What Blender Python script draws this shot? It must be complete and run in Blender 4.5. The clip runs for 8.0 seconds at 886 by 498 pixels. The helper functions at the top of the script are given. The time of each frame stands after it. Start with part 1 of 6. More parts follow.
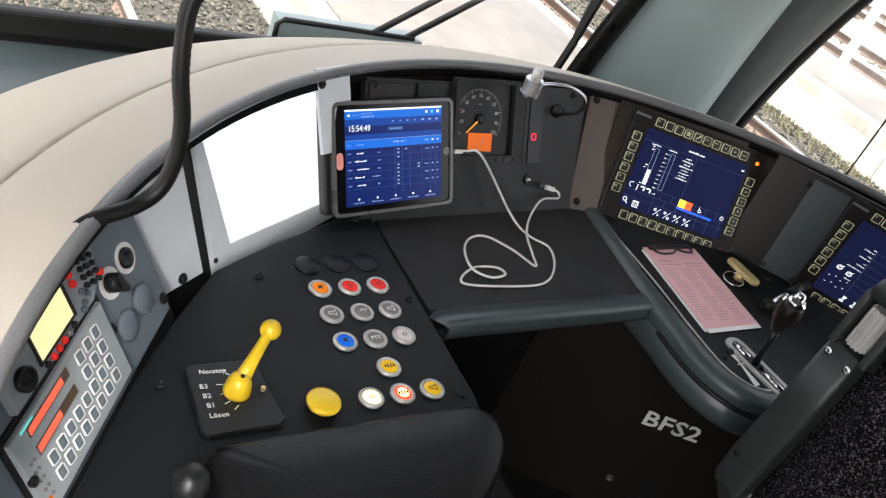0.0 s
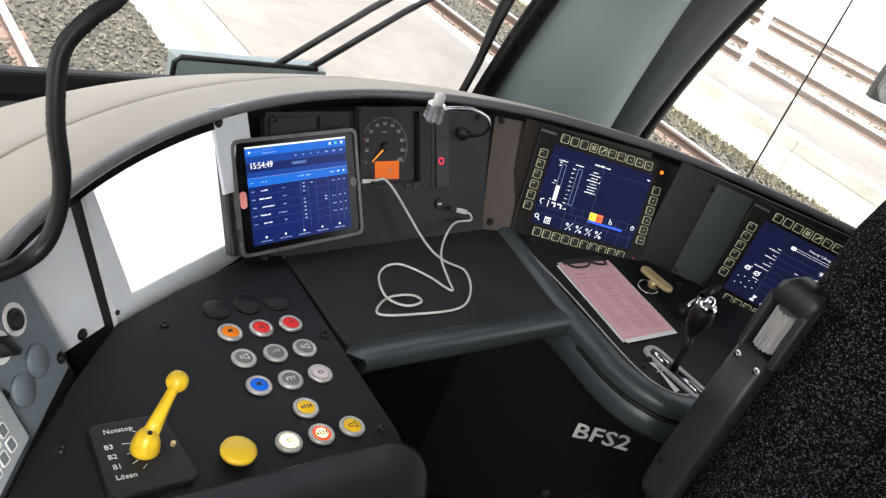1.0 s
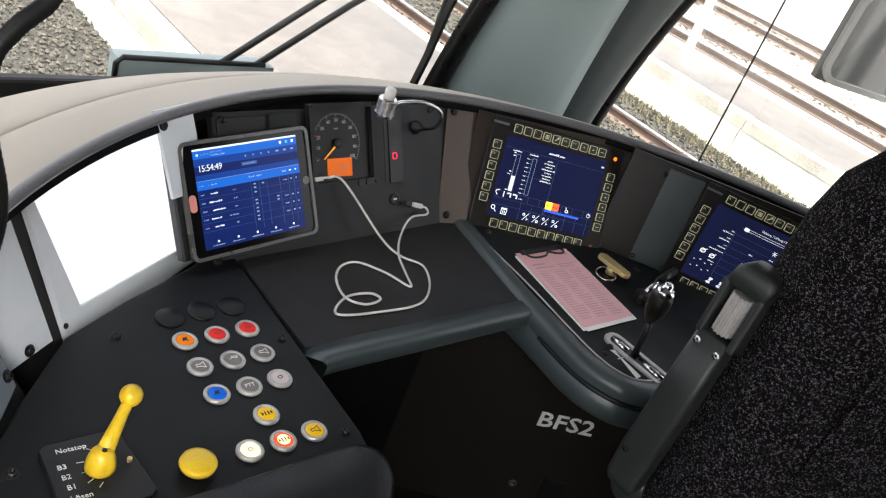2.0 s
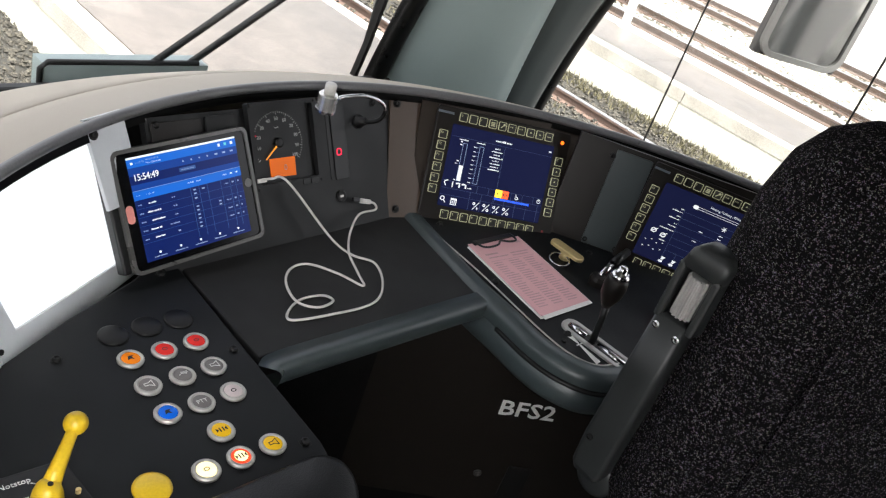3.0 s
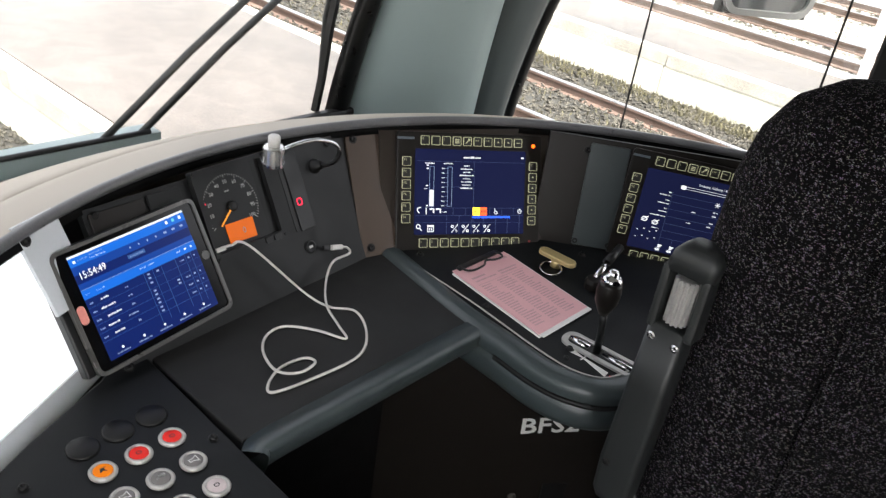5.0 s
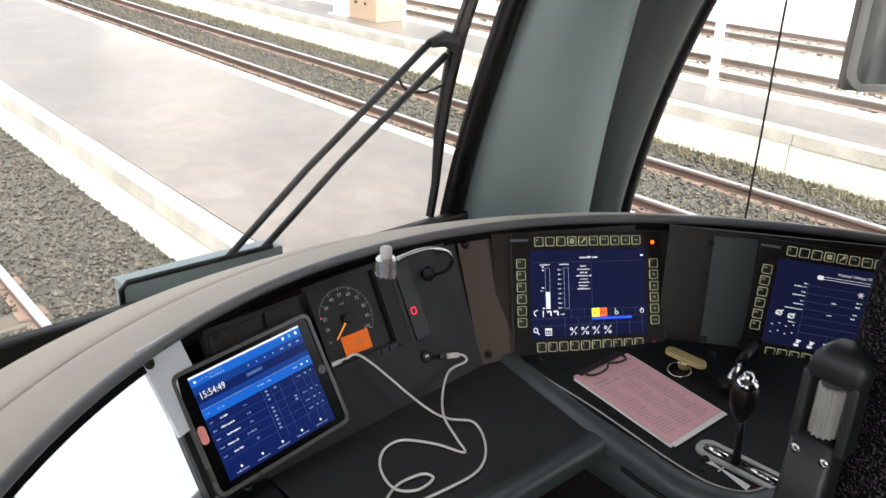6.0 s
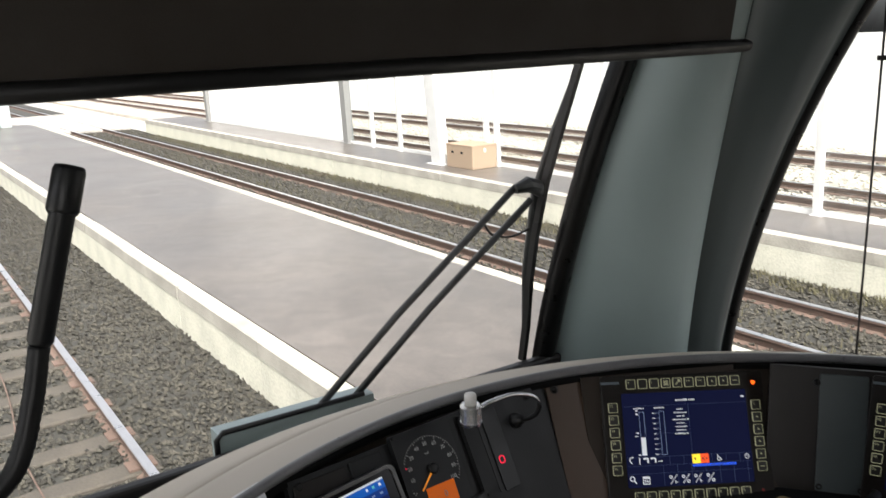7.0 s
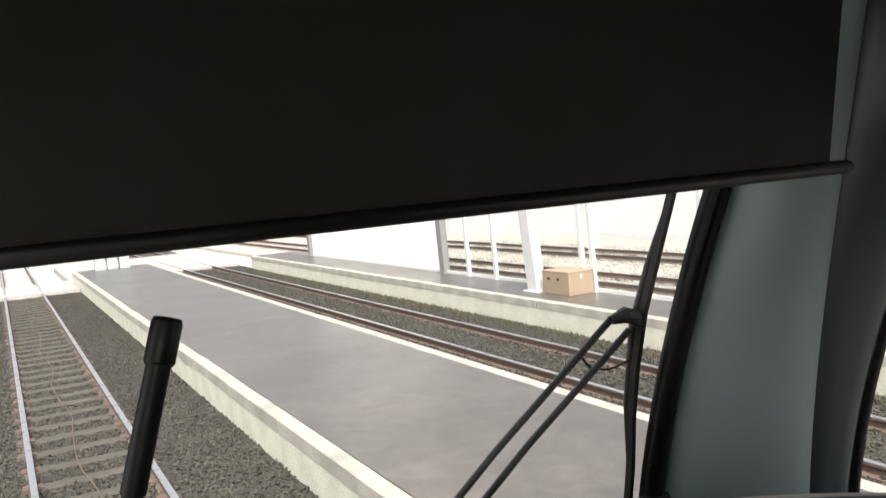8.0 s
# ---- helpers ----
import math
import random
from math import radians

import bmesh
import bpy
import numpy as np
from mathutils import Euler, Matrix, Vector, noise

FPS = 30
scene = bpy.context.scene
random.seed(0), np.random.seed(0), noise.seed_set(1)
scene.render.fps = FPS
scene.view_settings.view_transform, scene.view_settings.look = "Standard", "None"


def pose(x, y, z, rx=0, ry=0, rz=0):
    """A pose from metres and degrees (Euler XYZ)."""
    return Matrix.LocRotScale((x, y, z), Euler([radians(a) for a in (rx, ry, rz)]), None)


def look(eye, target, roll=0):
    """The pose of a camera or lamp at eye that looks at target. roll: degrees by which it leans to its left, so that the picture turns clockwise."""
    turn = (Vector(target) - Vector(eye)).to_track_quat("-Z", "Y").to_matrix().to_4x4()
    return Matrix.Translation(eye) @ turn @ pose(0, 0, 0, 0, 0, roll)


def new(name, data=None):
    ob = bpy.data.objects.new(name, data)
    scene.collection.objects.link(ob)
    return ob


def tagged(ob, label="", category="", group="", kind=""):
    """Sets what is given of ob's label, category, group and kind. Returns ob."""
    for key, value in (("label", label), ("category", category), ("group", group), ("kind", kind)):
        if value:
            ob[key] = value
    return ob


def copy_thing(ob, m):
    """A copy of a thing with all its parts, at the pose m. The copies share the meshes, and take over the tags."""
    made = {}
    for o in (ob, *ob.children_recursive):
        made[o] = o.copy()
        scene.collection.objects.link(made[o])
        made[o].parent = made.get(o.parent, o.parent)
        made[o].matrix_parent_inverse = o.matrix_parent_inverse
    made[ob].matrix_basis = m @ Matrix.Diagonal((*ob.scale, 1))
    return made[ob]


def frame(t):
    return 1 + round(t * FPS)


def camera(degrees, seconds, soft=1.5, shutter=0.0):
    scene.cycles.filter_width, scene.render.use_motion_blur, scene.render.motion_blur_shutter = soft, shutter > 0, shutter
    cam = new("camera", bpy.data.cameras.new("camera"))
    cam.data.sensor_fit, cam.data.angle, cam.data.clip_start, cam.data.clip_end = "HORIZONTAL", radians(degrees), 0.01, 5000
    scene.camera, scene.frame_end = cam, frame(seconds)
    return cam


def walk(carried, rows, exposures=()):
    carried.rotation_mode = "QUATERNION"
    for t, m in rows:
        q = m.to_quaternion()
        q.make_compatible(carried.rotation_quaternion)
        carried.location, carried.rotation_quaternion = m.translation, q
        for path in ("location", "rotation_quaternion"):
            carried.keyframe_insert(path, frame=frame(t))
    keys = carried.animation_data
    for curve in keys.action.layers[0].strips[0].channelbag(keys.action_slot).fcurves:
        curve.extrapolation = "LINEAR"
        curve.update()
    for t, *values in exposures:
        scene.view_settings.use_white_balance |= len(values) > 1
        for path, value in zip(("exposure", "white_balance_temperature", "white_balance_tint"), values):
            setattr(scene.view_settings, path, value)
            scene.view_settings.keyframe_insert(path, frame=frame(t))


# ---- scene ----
cam = camera(56.0, 8.0, 1.2, 0.26)
PATH = [
    (0, (0.031, 0.095, 1.527), (1.136, 1.361, 0.443), 23.7),
    (0.5, (0.04, 0.089, 1.537), (1.218, 1.338, 0.511), 23.0),
    (1, (0.06, 0.097, 1.539), (1.304, 1.311, 0.551), 21.8),
    (1.5, (0.066, 0.103, 1.542), (1.349, 1.28, 0.558), 21.6),
    (3, (0.09, 0.137, 1.541), (1.49, 1.185, 0.57), 19.9),
    (3.5, (0.102, 0.155, 1.538), (1.537, 1.139, 0.554), 19.4),
    (4, (0.115, 0.167, 1.534), (1.575, 1.108, 0.543), 18.0),
    (4.2, (0.125, 0.166, 1.538), (1.591, 1.097, 0.545), 17.0),
    (5.3, (0.219, 0.152, 1.565), (1.547, 1.318, 0.628), 5.6),
    (5.5, (0.224, 0.151, 1.565), (1.522, 1.381, 0.67), 4.2),
    (6, (0.235, 0.17, 1.566), (1.455, 1.54, 0.767), 2.0),
    (6.5, (0.246, 0.171, 1.569), (1.42, 1.654, 0.919), 0.4),
    (7, (0.26, 0.152, 1.572), (1.355, 1.756, 1.094), -2.1),
    (7.5, (0.278, 0.153, 1.577), (1.263, 1.86, 1.239), -4.0),
    (8, (0.274, 0.16, 1.583), (1.213, 1.918, 1.419), -4.5),
]
walk(cam, [(t, look(eye, target, roll)) for t, eye, target, roll in PATH],
     [(0, 2.85), (1.5, 2.8), (3.5, 2.65), (4.0, 2.65), (5.5, 2.9), (6.0, 2.5), (6.5, 2.18), (7.0, 1.85), (7.5, 1.62), (8, 1.5)])


# ---- helpers of this scene ----
def ell(a, b, z, s):
    """A point of an ellipse round the driver's place; s is the sine of its angle."""
    return Vector((0.97 + a * s, 0.10 + b * math.sqrt(max(0.0, 1 - s * s)), z))


def base_at(x):
    return ell(0.97, 1.00, 0.772, (x - 0.97) / 0.97)


def rim_at(x):
    return ell(0.973, 1.125, 0.995, (x - 0.97) / 0.973)


def facet(xb0, xb1, xt0, xt1):
    """Frame of a flat panel between the desk and the rim: x along it, y up its slope, z towards the driver."""
    p, q, r, s = base_at(xb0), base_at(xb1), rim_at(xt0), rim_at(xt1)
    u = ((q - p).normalized() + (s - r).normalized()).normalized()
    w = ((r + s) / 2 - (p + q) / 2).normalized()
    n = u.cross(w).normalized()
    v = n.cross(u)
    m = Matrix((u, v, n)).transposed().to_4x4()
    m.translation = (p + q) / 2
    return m


FACETS = {
    "keypad": Matrix(((0.6157, -0.4059, 0.6755, 0.3137), (0.7880, 0.3171, -0.5277, 0.8668), (0.0, 0.8572, 0.5150, 0.7898), (0, 0, 0, 1))),
    "screen": facet(0.325, 0.625, 0.285, 0.655) @ pose(0, 0, -0.055),
    "strip": facet(0.592, 0.662, 0.606, 0.672),
    "centre": facet(0.640, 1.150, 0.665, 1.160),
    "cheek": facet(1.150, 1.215, 1.160, 1.225),
    "display": facet(1.215, 1.535, 1.225, 1.525),
    "second": facet(1.555, 1.840, 1.545, 1.840) @ pose(0, 0, 0.03),
}


def mat(name, colour, rough=0.5, metal=0.0, scale=40.0, vary=0.15, bump=0.0, spec=0.5, fine=400.0):
    """A procedural surface: colour with stains at two scales, and fine relief."""
    m = bpy.data.materials.new(name)
    m.use_nodes = True
    nt = m.node_tree
    b = nt.nodes["Principled BSDF"]
    b.inputs["Roughness"].default_value = rough
    b.inputs["Metallic"].default_value = metal
    b.inputs["Specular IOR Level"].default_value = spec
    tc = nt.nodes.new("ShaderNodeTexCoord")
    n1 = nt.nodes.new("ShaderNodeTexNoise")
    n1.inputs["Scale"].default_value = scale
    n1.inputs["Detail"].default_value = 6
    n2 = nt.nodes.new("ShaderNodeTexNoise")
    n2.inputs["Scale"].default_value = fine
    n2.inputs["Detail"].default_value = 2
    mix = nt.nodes.new("ShaderNodeMath")
    mix.operation = "ADD"
    nt.links.new(tc.outputs["Object"], n1.inputs["Vector"])
    nt.links.new(tc.outputs["Object"], n2.inputs["Vector"])
    nt.links.new(n1.outputs["Fac"], mix.inputs[0])
    nt.links.new(n2.outputs["Fac"], mix.inputs[1])
    ramp = nt.nodes.new("ShaderNodeMapRange")
    ramp.inputs["From Min"].default_value = 0.7
    ramp.inputs["From Max"].default_value = 1.3
    ramp.inputs["To Min"].default_value = 1 - vary
    ramp.inputs["To Max"].default_value = 1 + vary
    nt.links.new(mix.outputs[0], ramp.inputs["Value"])
    mul = nt.nodes.new("ShaderNodeVectorMath")
    mul.operation = "SCALE"
    mul.inputs[0].default_value = colour
    nt.links.new(ramp.outputs["Result"], mul.inputs["Scale"])
    nt.links.new(mul.outputs["Vector"], b.inputs["Base Color"])
    rr = nt.nodes.new("ShaderNodeMapRange")
    rr.inputs["From Min"].default_value = 0.3
    rr.inputs["From Max"].default_value = 0.7
    rr.inputs["To Min"].default_value = max(0.02, rough * 0.85)
    rr.inputs["To Max"].default_value = min(1.0, rough * 1.15)
    nt.links.new(n1.outputs["Fac"], rr.inputs["Value"])
    nt.links.new(rr.outputs["Result"], b.inputs["Roughness"])
    if bump:
        bp = nt.nodes.new("ShaderNodeBump")
        bp.inputs["Strength"].default_value = bump
        bp.inputs["Distance"].default_value = 0.002
        nt.links.new(n2.outputs["Fac"], bp.inputs["Height"])
        nt.links.new(bp.outputs["Normal"], b.inputs["Normal"])
    return m


def glow(name, colour, strength):
    m = bpy.data.materials.new(name)
    m.use_nodes = True
    b = m.node_tree.nodes["Principled BSDF"]
    b.inputs["Base Color"].default_value = (*colour, 1)
    b.inputs["Emission Color"].default_value = (*colour, 1)
    b.inputs["Emission Strength"].default_value = strength * 0.30
    b.inputs["Roughness"].default_value = 0.25
    b.inputs["Specular IOR Level"].default_value = 0.12
    return m


def clear_glass(name, tint=(1, 1, 1), gloss=0.04):
    """Window glass: lets the light through with a slight gloss."""
    m = bpy.data.materials.new(name)
    m.use_nodes = True
    nt = m.node_tree
    nt.nodes.clear()
    out = nt.nodes.new("ShaderNodeOutputMaterial")
    t = nt.nodes.new("ShaderNodeBsdfTransparent")
    t.inputs["Color"].default_value = (*tint, 1)
    g = nt.nodes.new("ShaderNodeBsdfGlossy")
    g.inputs["Roughness"].default_value = 0.01
    mx = nt.nodes.new("ShaderNodeMixShader")
    mx.inputs[0].default_value = gloss
    nt.links.new(t.outputs[0], mx.inputs[1])
    nt.links.new(g.outputs[0], mx.inputs[2])
    nt.links.new(mx.outputs[0], out.inputs["Surface"])
    return m


def mesh_of(bm, material, smooth=False, name="mesh"):
    me = bpy.data.meshes.new(name)
    bmesh.ops.recalc_face_normals(bm, faces=bm.faces[:])
    for f in bm.faces:
        f.smooth = smooth
    bm.to_mesh(me)
    bm.free()
    for m in (material if isinstance(material, (list, tuple)) else [material]):
        me.materials.append(m)
    return me


def part(name, bm, material, parent=None, label="", smooth=False, m=None):
    """Links a bmesh as one mesh object, under a thing or a part."""
    ob = new(name, mesh_of(bm, material, smooth, name))
    if parent is not None:
        ob.parent = parent
    if m is not None:
        ob.matrix_basis = m
    if label:
        ob["label"] = label
    return ob


def thing(name, m, label, category, group="", kind=""):
    """An Empty at the base of a thing."""
    ob = new(name)
    ob.empty_display_size = 0.02
    ob.matrix_basis = m
    return tagged(ob, label, category, group, kind)


def sharp(bm, degrees=35):
    """Smooth shading with hard edges kept."""
    for e in bm.edges:
        if len(e.link_faces) == 2 and e.calc_face_angle(0) > radians(degrees):
            e.smooth = False
    return bm


def box(x0, x1, y0, y1, z0, z1, bevel=0.0, seg=2, bm=None):
    made = bmesh.new()
    bmesh.ops.create_cube(made, size=1)
    for v in made.verts:
        v.co = Vector((x0 + (v.co.x + 0.5) * (x1 - x0), y0 + (v.co.y + 0.5) * (y1 - y0), z0 + (v.co.z + 0.5) * (z1 - z0)))
    if bevel:
        bmesh.ops.bevel(made, geom=made.edges[:] + made.verts[:], offset=bevel, segments=seg, profile=0.5, affect="EDGES")
    return join(bm, made)


def join(bm, made):
    """Adds made to bm (or gives made back)."""
    if bm is None:
        return made
    me = bpy.data.meshes.new("tmp")
    made.to_mesh(me)
    made.free()
    bm.from_mesh(me)
    bpy.data.meshes.remove(me)
    return bm


def moved(bm, m):
    bmesh.ops.transform(bm, matrix=m, verts=bm.verts[:])
    return bm


def prism(points, z0, z1, bevel=0.0, seg=2, bm=None):
    """A flat plate with the outline points (x, y), from z0 to z1."""
    made = bmesh.new()
    low = [made.verts.new((x, y, z0)) for x, y in points]
    high = [made.verts.new((x, y, z1)) for x, y in points]
    made.faces.new(low[::-1])
    top = made.faces.new(high)
    n = len(points)
    for i in range(n):
        made.faces.new((low[i], low[(i + 1) % n], high[(i + 1) % n], high[i]))
    bmesh.ops.recalc_face_normals(made, faces=made.faces[:])
    if bevel:
        bmesh.ops.bevel(made, geom=list(top.edges), offset=bevel, segments=seg, profile=0.5, affect="EDGES")
    return join(bm, made)


def round_rect(x0, x1, y0, y1, r, n=5):
    pts = []
    for cx, cy, a0 in ((x1 - r, y1 - r, 0), (x0 + r, y1 - r, 90), (x0 + r, y0 + r, 180), (x1 - r, y0 + r, 270)):
        for i in range(n + 1):
            a = radians(a0 + 90 * i / n)
            pts.append((cx + r * math.cos(a), cy + r * math.sin(a)))
    return pts


def ring(outer, inner, z0, z1, bm=None):
    """A frame between two outlines with the same number of points."""
    made = bmesh.new()
    n = len(outer)
    rows = [[made.verts.new((x, y, z)) for x, y in pts] for pts, z in ((outer, z0), (outer, z1), (inner, z1), (inner, z0))]
    for k in range(4):
        a, b = rows[k], rows[(k + 1) % 4]
        for i in range(n):
            made.faces.new((a[i], a[(i + 1) % n], b[(i + 1) % n], b[i]))
    return join(bm, made)


def lathe(profile, n=20, bm=None):
    """Turns the profile (radius, height) round z."""
    made = bmesh.new()
    rows = []
    for r, z in profile:
        if r < 1e-6:
            rows.append([made.verts.new((0, 0, z))])
        else:
            rows.append([made.verts.new((r * math.cos(2 * math.pi * i / n), r * math.sin(2 * math.pi * i / n), z)) for i in range(n)])
    for a, b in zip(rows, rows[1:]):
        for i in range(n):
            j = (i + 1) % n
            if len(a) == 1 and len(b) > 1:
                made.faces.new((a[0], b[i], b[j]))
            elif len(b) == 1 and len(a) > 1:
                made.faces.new((a[i], a[j], b[0]))
            elif len(a) > 1:
                made.faces.new((a[i], a[j], b[j], b[i]))
    for row in (rows[0], rows[-1]):
        if len(row) > 1:
            made.faces.new(row)
    return join(bm, made)


def smooth_line(points, steps=8):
    """A smooth line through points."""
    p = [Vector(q) for q in points]
    p = [2 * p[0] - p[1]] + p + [2 * p[-1] - p[-2]]
    out = []
    for i in range(1, len(p) - 2):
        for k in range(steps):
            t = k / steps
            a, b, c, d = p[i - 1], p[i], p[i + 1], p[i + 2]
            out.append(0.5 * ((2 * b) + (c - a) * t + (2 * a - 5 * b + 4 * c - d) * t * t + (3 * b - a - 3 * c + d) * t ** 3))
    out.append(p[-2])
    return out


def tube(path, r, n=10, bm=None):
    """A round tube along a path; r is a number or one per point."""
    made = bmesh.new()
    path = [Vector(q) for q in path]
    rs = r if isinstance(r, (list, tuple)) else [r] * len(path)
    rows, up = [], None
    for i, q in enumerate(path):
        d = (path[min(i + 1, len(path) - 1)] - path[max(i - 1, 0)]).normalized()
        if up is None:
            up = d.orthogonal().normalized()
        up = (up - d * up.dot(d)).normalized()
        side = d.cross(up)
        rows.append([made.verts.new(q + rs[i] * (math.cos(2 * math.pi * k / n) * up + math.sin(2 * math.pi * k / n) * side)) for k in range(n)])
    for a, b in zip(rows, rows[1:]):
        for k in range(n):
            made.faces.new((a[k], a[(k + 1) % n], b[(k + 1) % n], b[k]))
    made.faces.new(rows[0][::-1])
    made.faces.new(rows[-1])
    return join(bm, made)


def sheet(rows, bm=None):
    """A surface through rows of points."""
    made = bmesh.new()
    vs = [[made.verts.new(q) for q in row] for row in rows]
    for a, b in zip(vs, vs[1:]):
        for i in range(len(a) - 1):
            made.faces.new((a[i], a[i + 1], b[i + 1], b[i]))
    return join(bm, made)


def loft(rows, bm=None):
    """A closed skin through rings of points, capped at both ends."""
    made = bmesh.new()
    vs = [[made.verts.new(q) for q in row] for row in rows]
    n = len(vs[0])
    for a, b in zip(vs, vs[1:]):
        for i in range(n):
            made.faces.new((a[i], a[(i + 1) % n], b[(i + 1) % n], b[i]))
    made.faces.new(vs[0][::-1])
    made.faces.new(vs[-1])
    return join(bm, made)


def text_mesh(words, size, m, material, name, parent, align="LEFT", depth=0.0004, stretch=1.0, bold=0.0):
    """Letters as a mesh under a thing."""
    cu = bpy.data.curves.new(name, "FONT")
    cu.body, cu.size, cu.align_x, cu.extrude = words, size, align, depth
    cu.resolution_u = 2
    cu.offset = bold
    tmp = bpy.data.objects.new("tmp", cu)
    scene.collection.objects.link(tmp)
    me = bpy.data.meshes.new_from_object(tmp.evaluated_get(bpy.context.evaluated_depsgraph_get()))
    bpy.data.objects.remove(tmp)
    me.transform(Matrix.Diagonal((stretch, 1, 1, 1)))
    me.materials.clear()
    me.materials.append(material)
    ob = new(name, me)
    ob.parent = parent
    ob.matrix_basis = m
    return ob


# ---- world and light ----
world = bpy.data.worlds.new("overcast_sky")
scene.world = world
world.use_nodes = True
wn = world.node_tree
sky = wn.nodes.new("ShaderNodeTexSky")
sky.sky_type, sky.sun_disc = "NISHITA", False
sky.sun_elevation, sky.sun_rotation = radians(52), radians(202)
sky.air_density, sky.dust_density, sky.ozone_density = 0.6, 7.0, 0.6
pale = wn.nodes.new("ShaderNodeHueSaturation")
pale.inputs["Saturation"].default_value = 0.22
wn.links.new(sky.outputs[0], pale.inputs["Color"])
wn.links.new(pale.outputs[0], wn.nodes["Background"].inputs[0])
wn.nodes["Background"].inputs[1].default_value = 0.15
sun = new("sun", bpy.data.lights.new("sun", "SUN"))
sun.data.energy, sun.data.angle, sun.data.color = 1.5, radians(14), (1, 0.97, 0.93)
sun.matrix_basis = look((-9, -22, 30), (0, 0, 0))

# ---- materials ----
M_DESK = mat("desk_lacquer", (0.0048, 0.0056, 0.0064), 0.5, scale=12, vary=0.25, bump=0.12, fine=900, spec=0.24)
M_TRAY = mat("rubber_mat", (0.006, 0.006, 0.006), 0.66, scale=9, vary=0.2, bump=0.2, fine=1200)
M_BEIGE = mat("beige_leatherette", (0.42, 0.375, 0.31), 0.62, scale=3, vary=0.05, bump=0.25, fine=700)
M_RUBBER = mat("black_rubber", (0.007, 0.007, 0.007), 0.45, scale=20, vary=0.2, spec=0.3)
M_PANEL = mat("dark_panel", (0.0095, 0.0100, 0.0105), 0.5, scale=15, vary=0.12, bump=0.1, fine=900, spec=0.32)
M_SILVER = mat("silver_panel", (0.58, 0.61, 0.64), 0.36, metal=0.0, scale=25, vary=0.05, fine=900)
M_STEEL = mat("bluegrey_panel", (0.115, 0.142, 0.165), 0.4, metal=0.0, scale=15, vary=0.06, fine=900)
M_BROWN = mat("bronze_panel", (0.062, 0.041, 0.028), 0.36, metal=0.0, scale=15, vary=0.1, bump=0.08, fine=900)
M_BLACKPLATE = mat("display_bezel", (0.0105, 0.0085, 0.0072), 0.42, scale=15, vary=0.1, spec=0.3)
M_GLOSSBLACK = mat("black_glass", (0.003, 0.003, 0.0035), 0.16, scale=20, vary=0.2, spec=0.2)
# Pillar's own grey-green, darkened for the shade on its turned edge.
M_PILLARSHADE = mat("shaded_pillar_plastic", (0.058, 0.071, 0.072), 0.36, scale=3, vary=0.04)
M_PILLAR = mat("greygreen_plastic", (0.25, 0.31, 0.305), 0.42, scale=4, vary=0.06, bump=0.1, fine=900)
M_LIP = mat("slate_trim", (0.044, 0.056, 0.058), 0.34, scale=10, vary=0.1, bump=0.08, fine=900)
M_RIM = mat("rim_rubber", (0.13, 0.13, 0.133), 0.32, scale=20, vary=0.15)
M_LAMP = mat("polished_lamp_metal", (0.6, 0.59, 0.57), 0.25, metal=0.8, scale=40, vary=0.1)
M_SEAL = mat("window_seal", (0.0035, 0.0035, 0.0035), 0.3, scale=20, vary=0.2, spec=0.25)
# Near-black; also carries the shade of the desk gap and hood underside.
M_DARK = mat("shaded_recess_black", (0.0045, 0.0045, 0.0045), 0.6, scale=10, vary=0.3, spec=0.15)
M_WALL = mat("cab_grey", (0.33, 0.34, 0.33), 0.6, scale=3, vary=0.06)
M_FLOOR = mat("floor_vinyl", (0.05, 0.05, 0.05), 0.6, scale=20, vary=0.2)
M_GLASS = clear_glass("window_glass")
M_BLIND = mat("blind_fabric", (0.024, 0.019, 0.0145), 0.8, scale=6, vary=0.12, bump=0.2, fine=500)
M_CONC = mat("kerb_concrete", (0.28, 0.265, 0.225), 0.85, scale=3, vary=0.3, bump=0.35, fine=90)
M_ASPHALT = mat("platform_asphalt", (0.075, 0.066, 0.058), 0.33, scale=0.4, vary=0.2, bump=0.4, fine=120)
M_BALLAST = mat("ballast_base", (0.026, 0.025, 0.020), 0.9, scale=2, vary=0.3, bump=1.0, fine=25)
M_RAIL = mat("rail_steel", (0.50, 0.50, 0.51), 0.30, metal=0.9, scale=6, vary=0.1)
M_RUST = mat("rail_rust", (0.10, 0.066, 0.050), 0.85, scale=8, vary=0.25, bump=0.3, fine=80)
_nt = M_ASPHALT.node_tree
_p = _nt.nodes["Principled BSDF"]
_was = _p.inputs["Base Color"].links[0].from_socket
_t = _nt.nodes.new("ShaderNodeTexCoord")
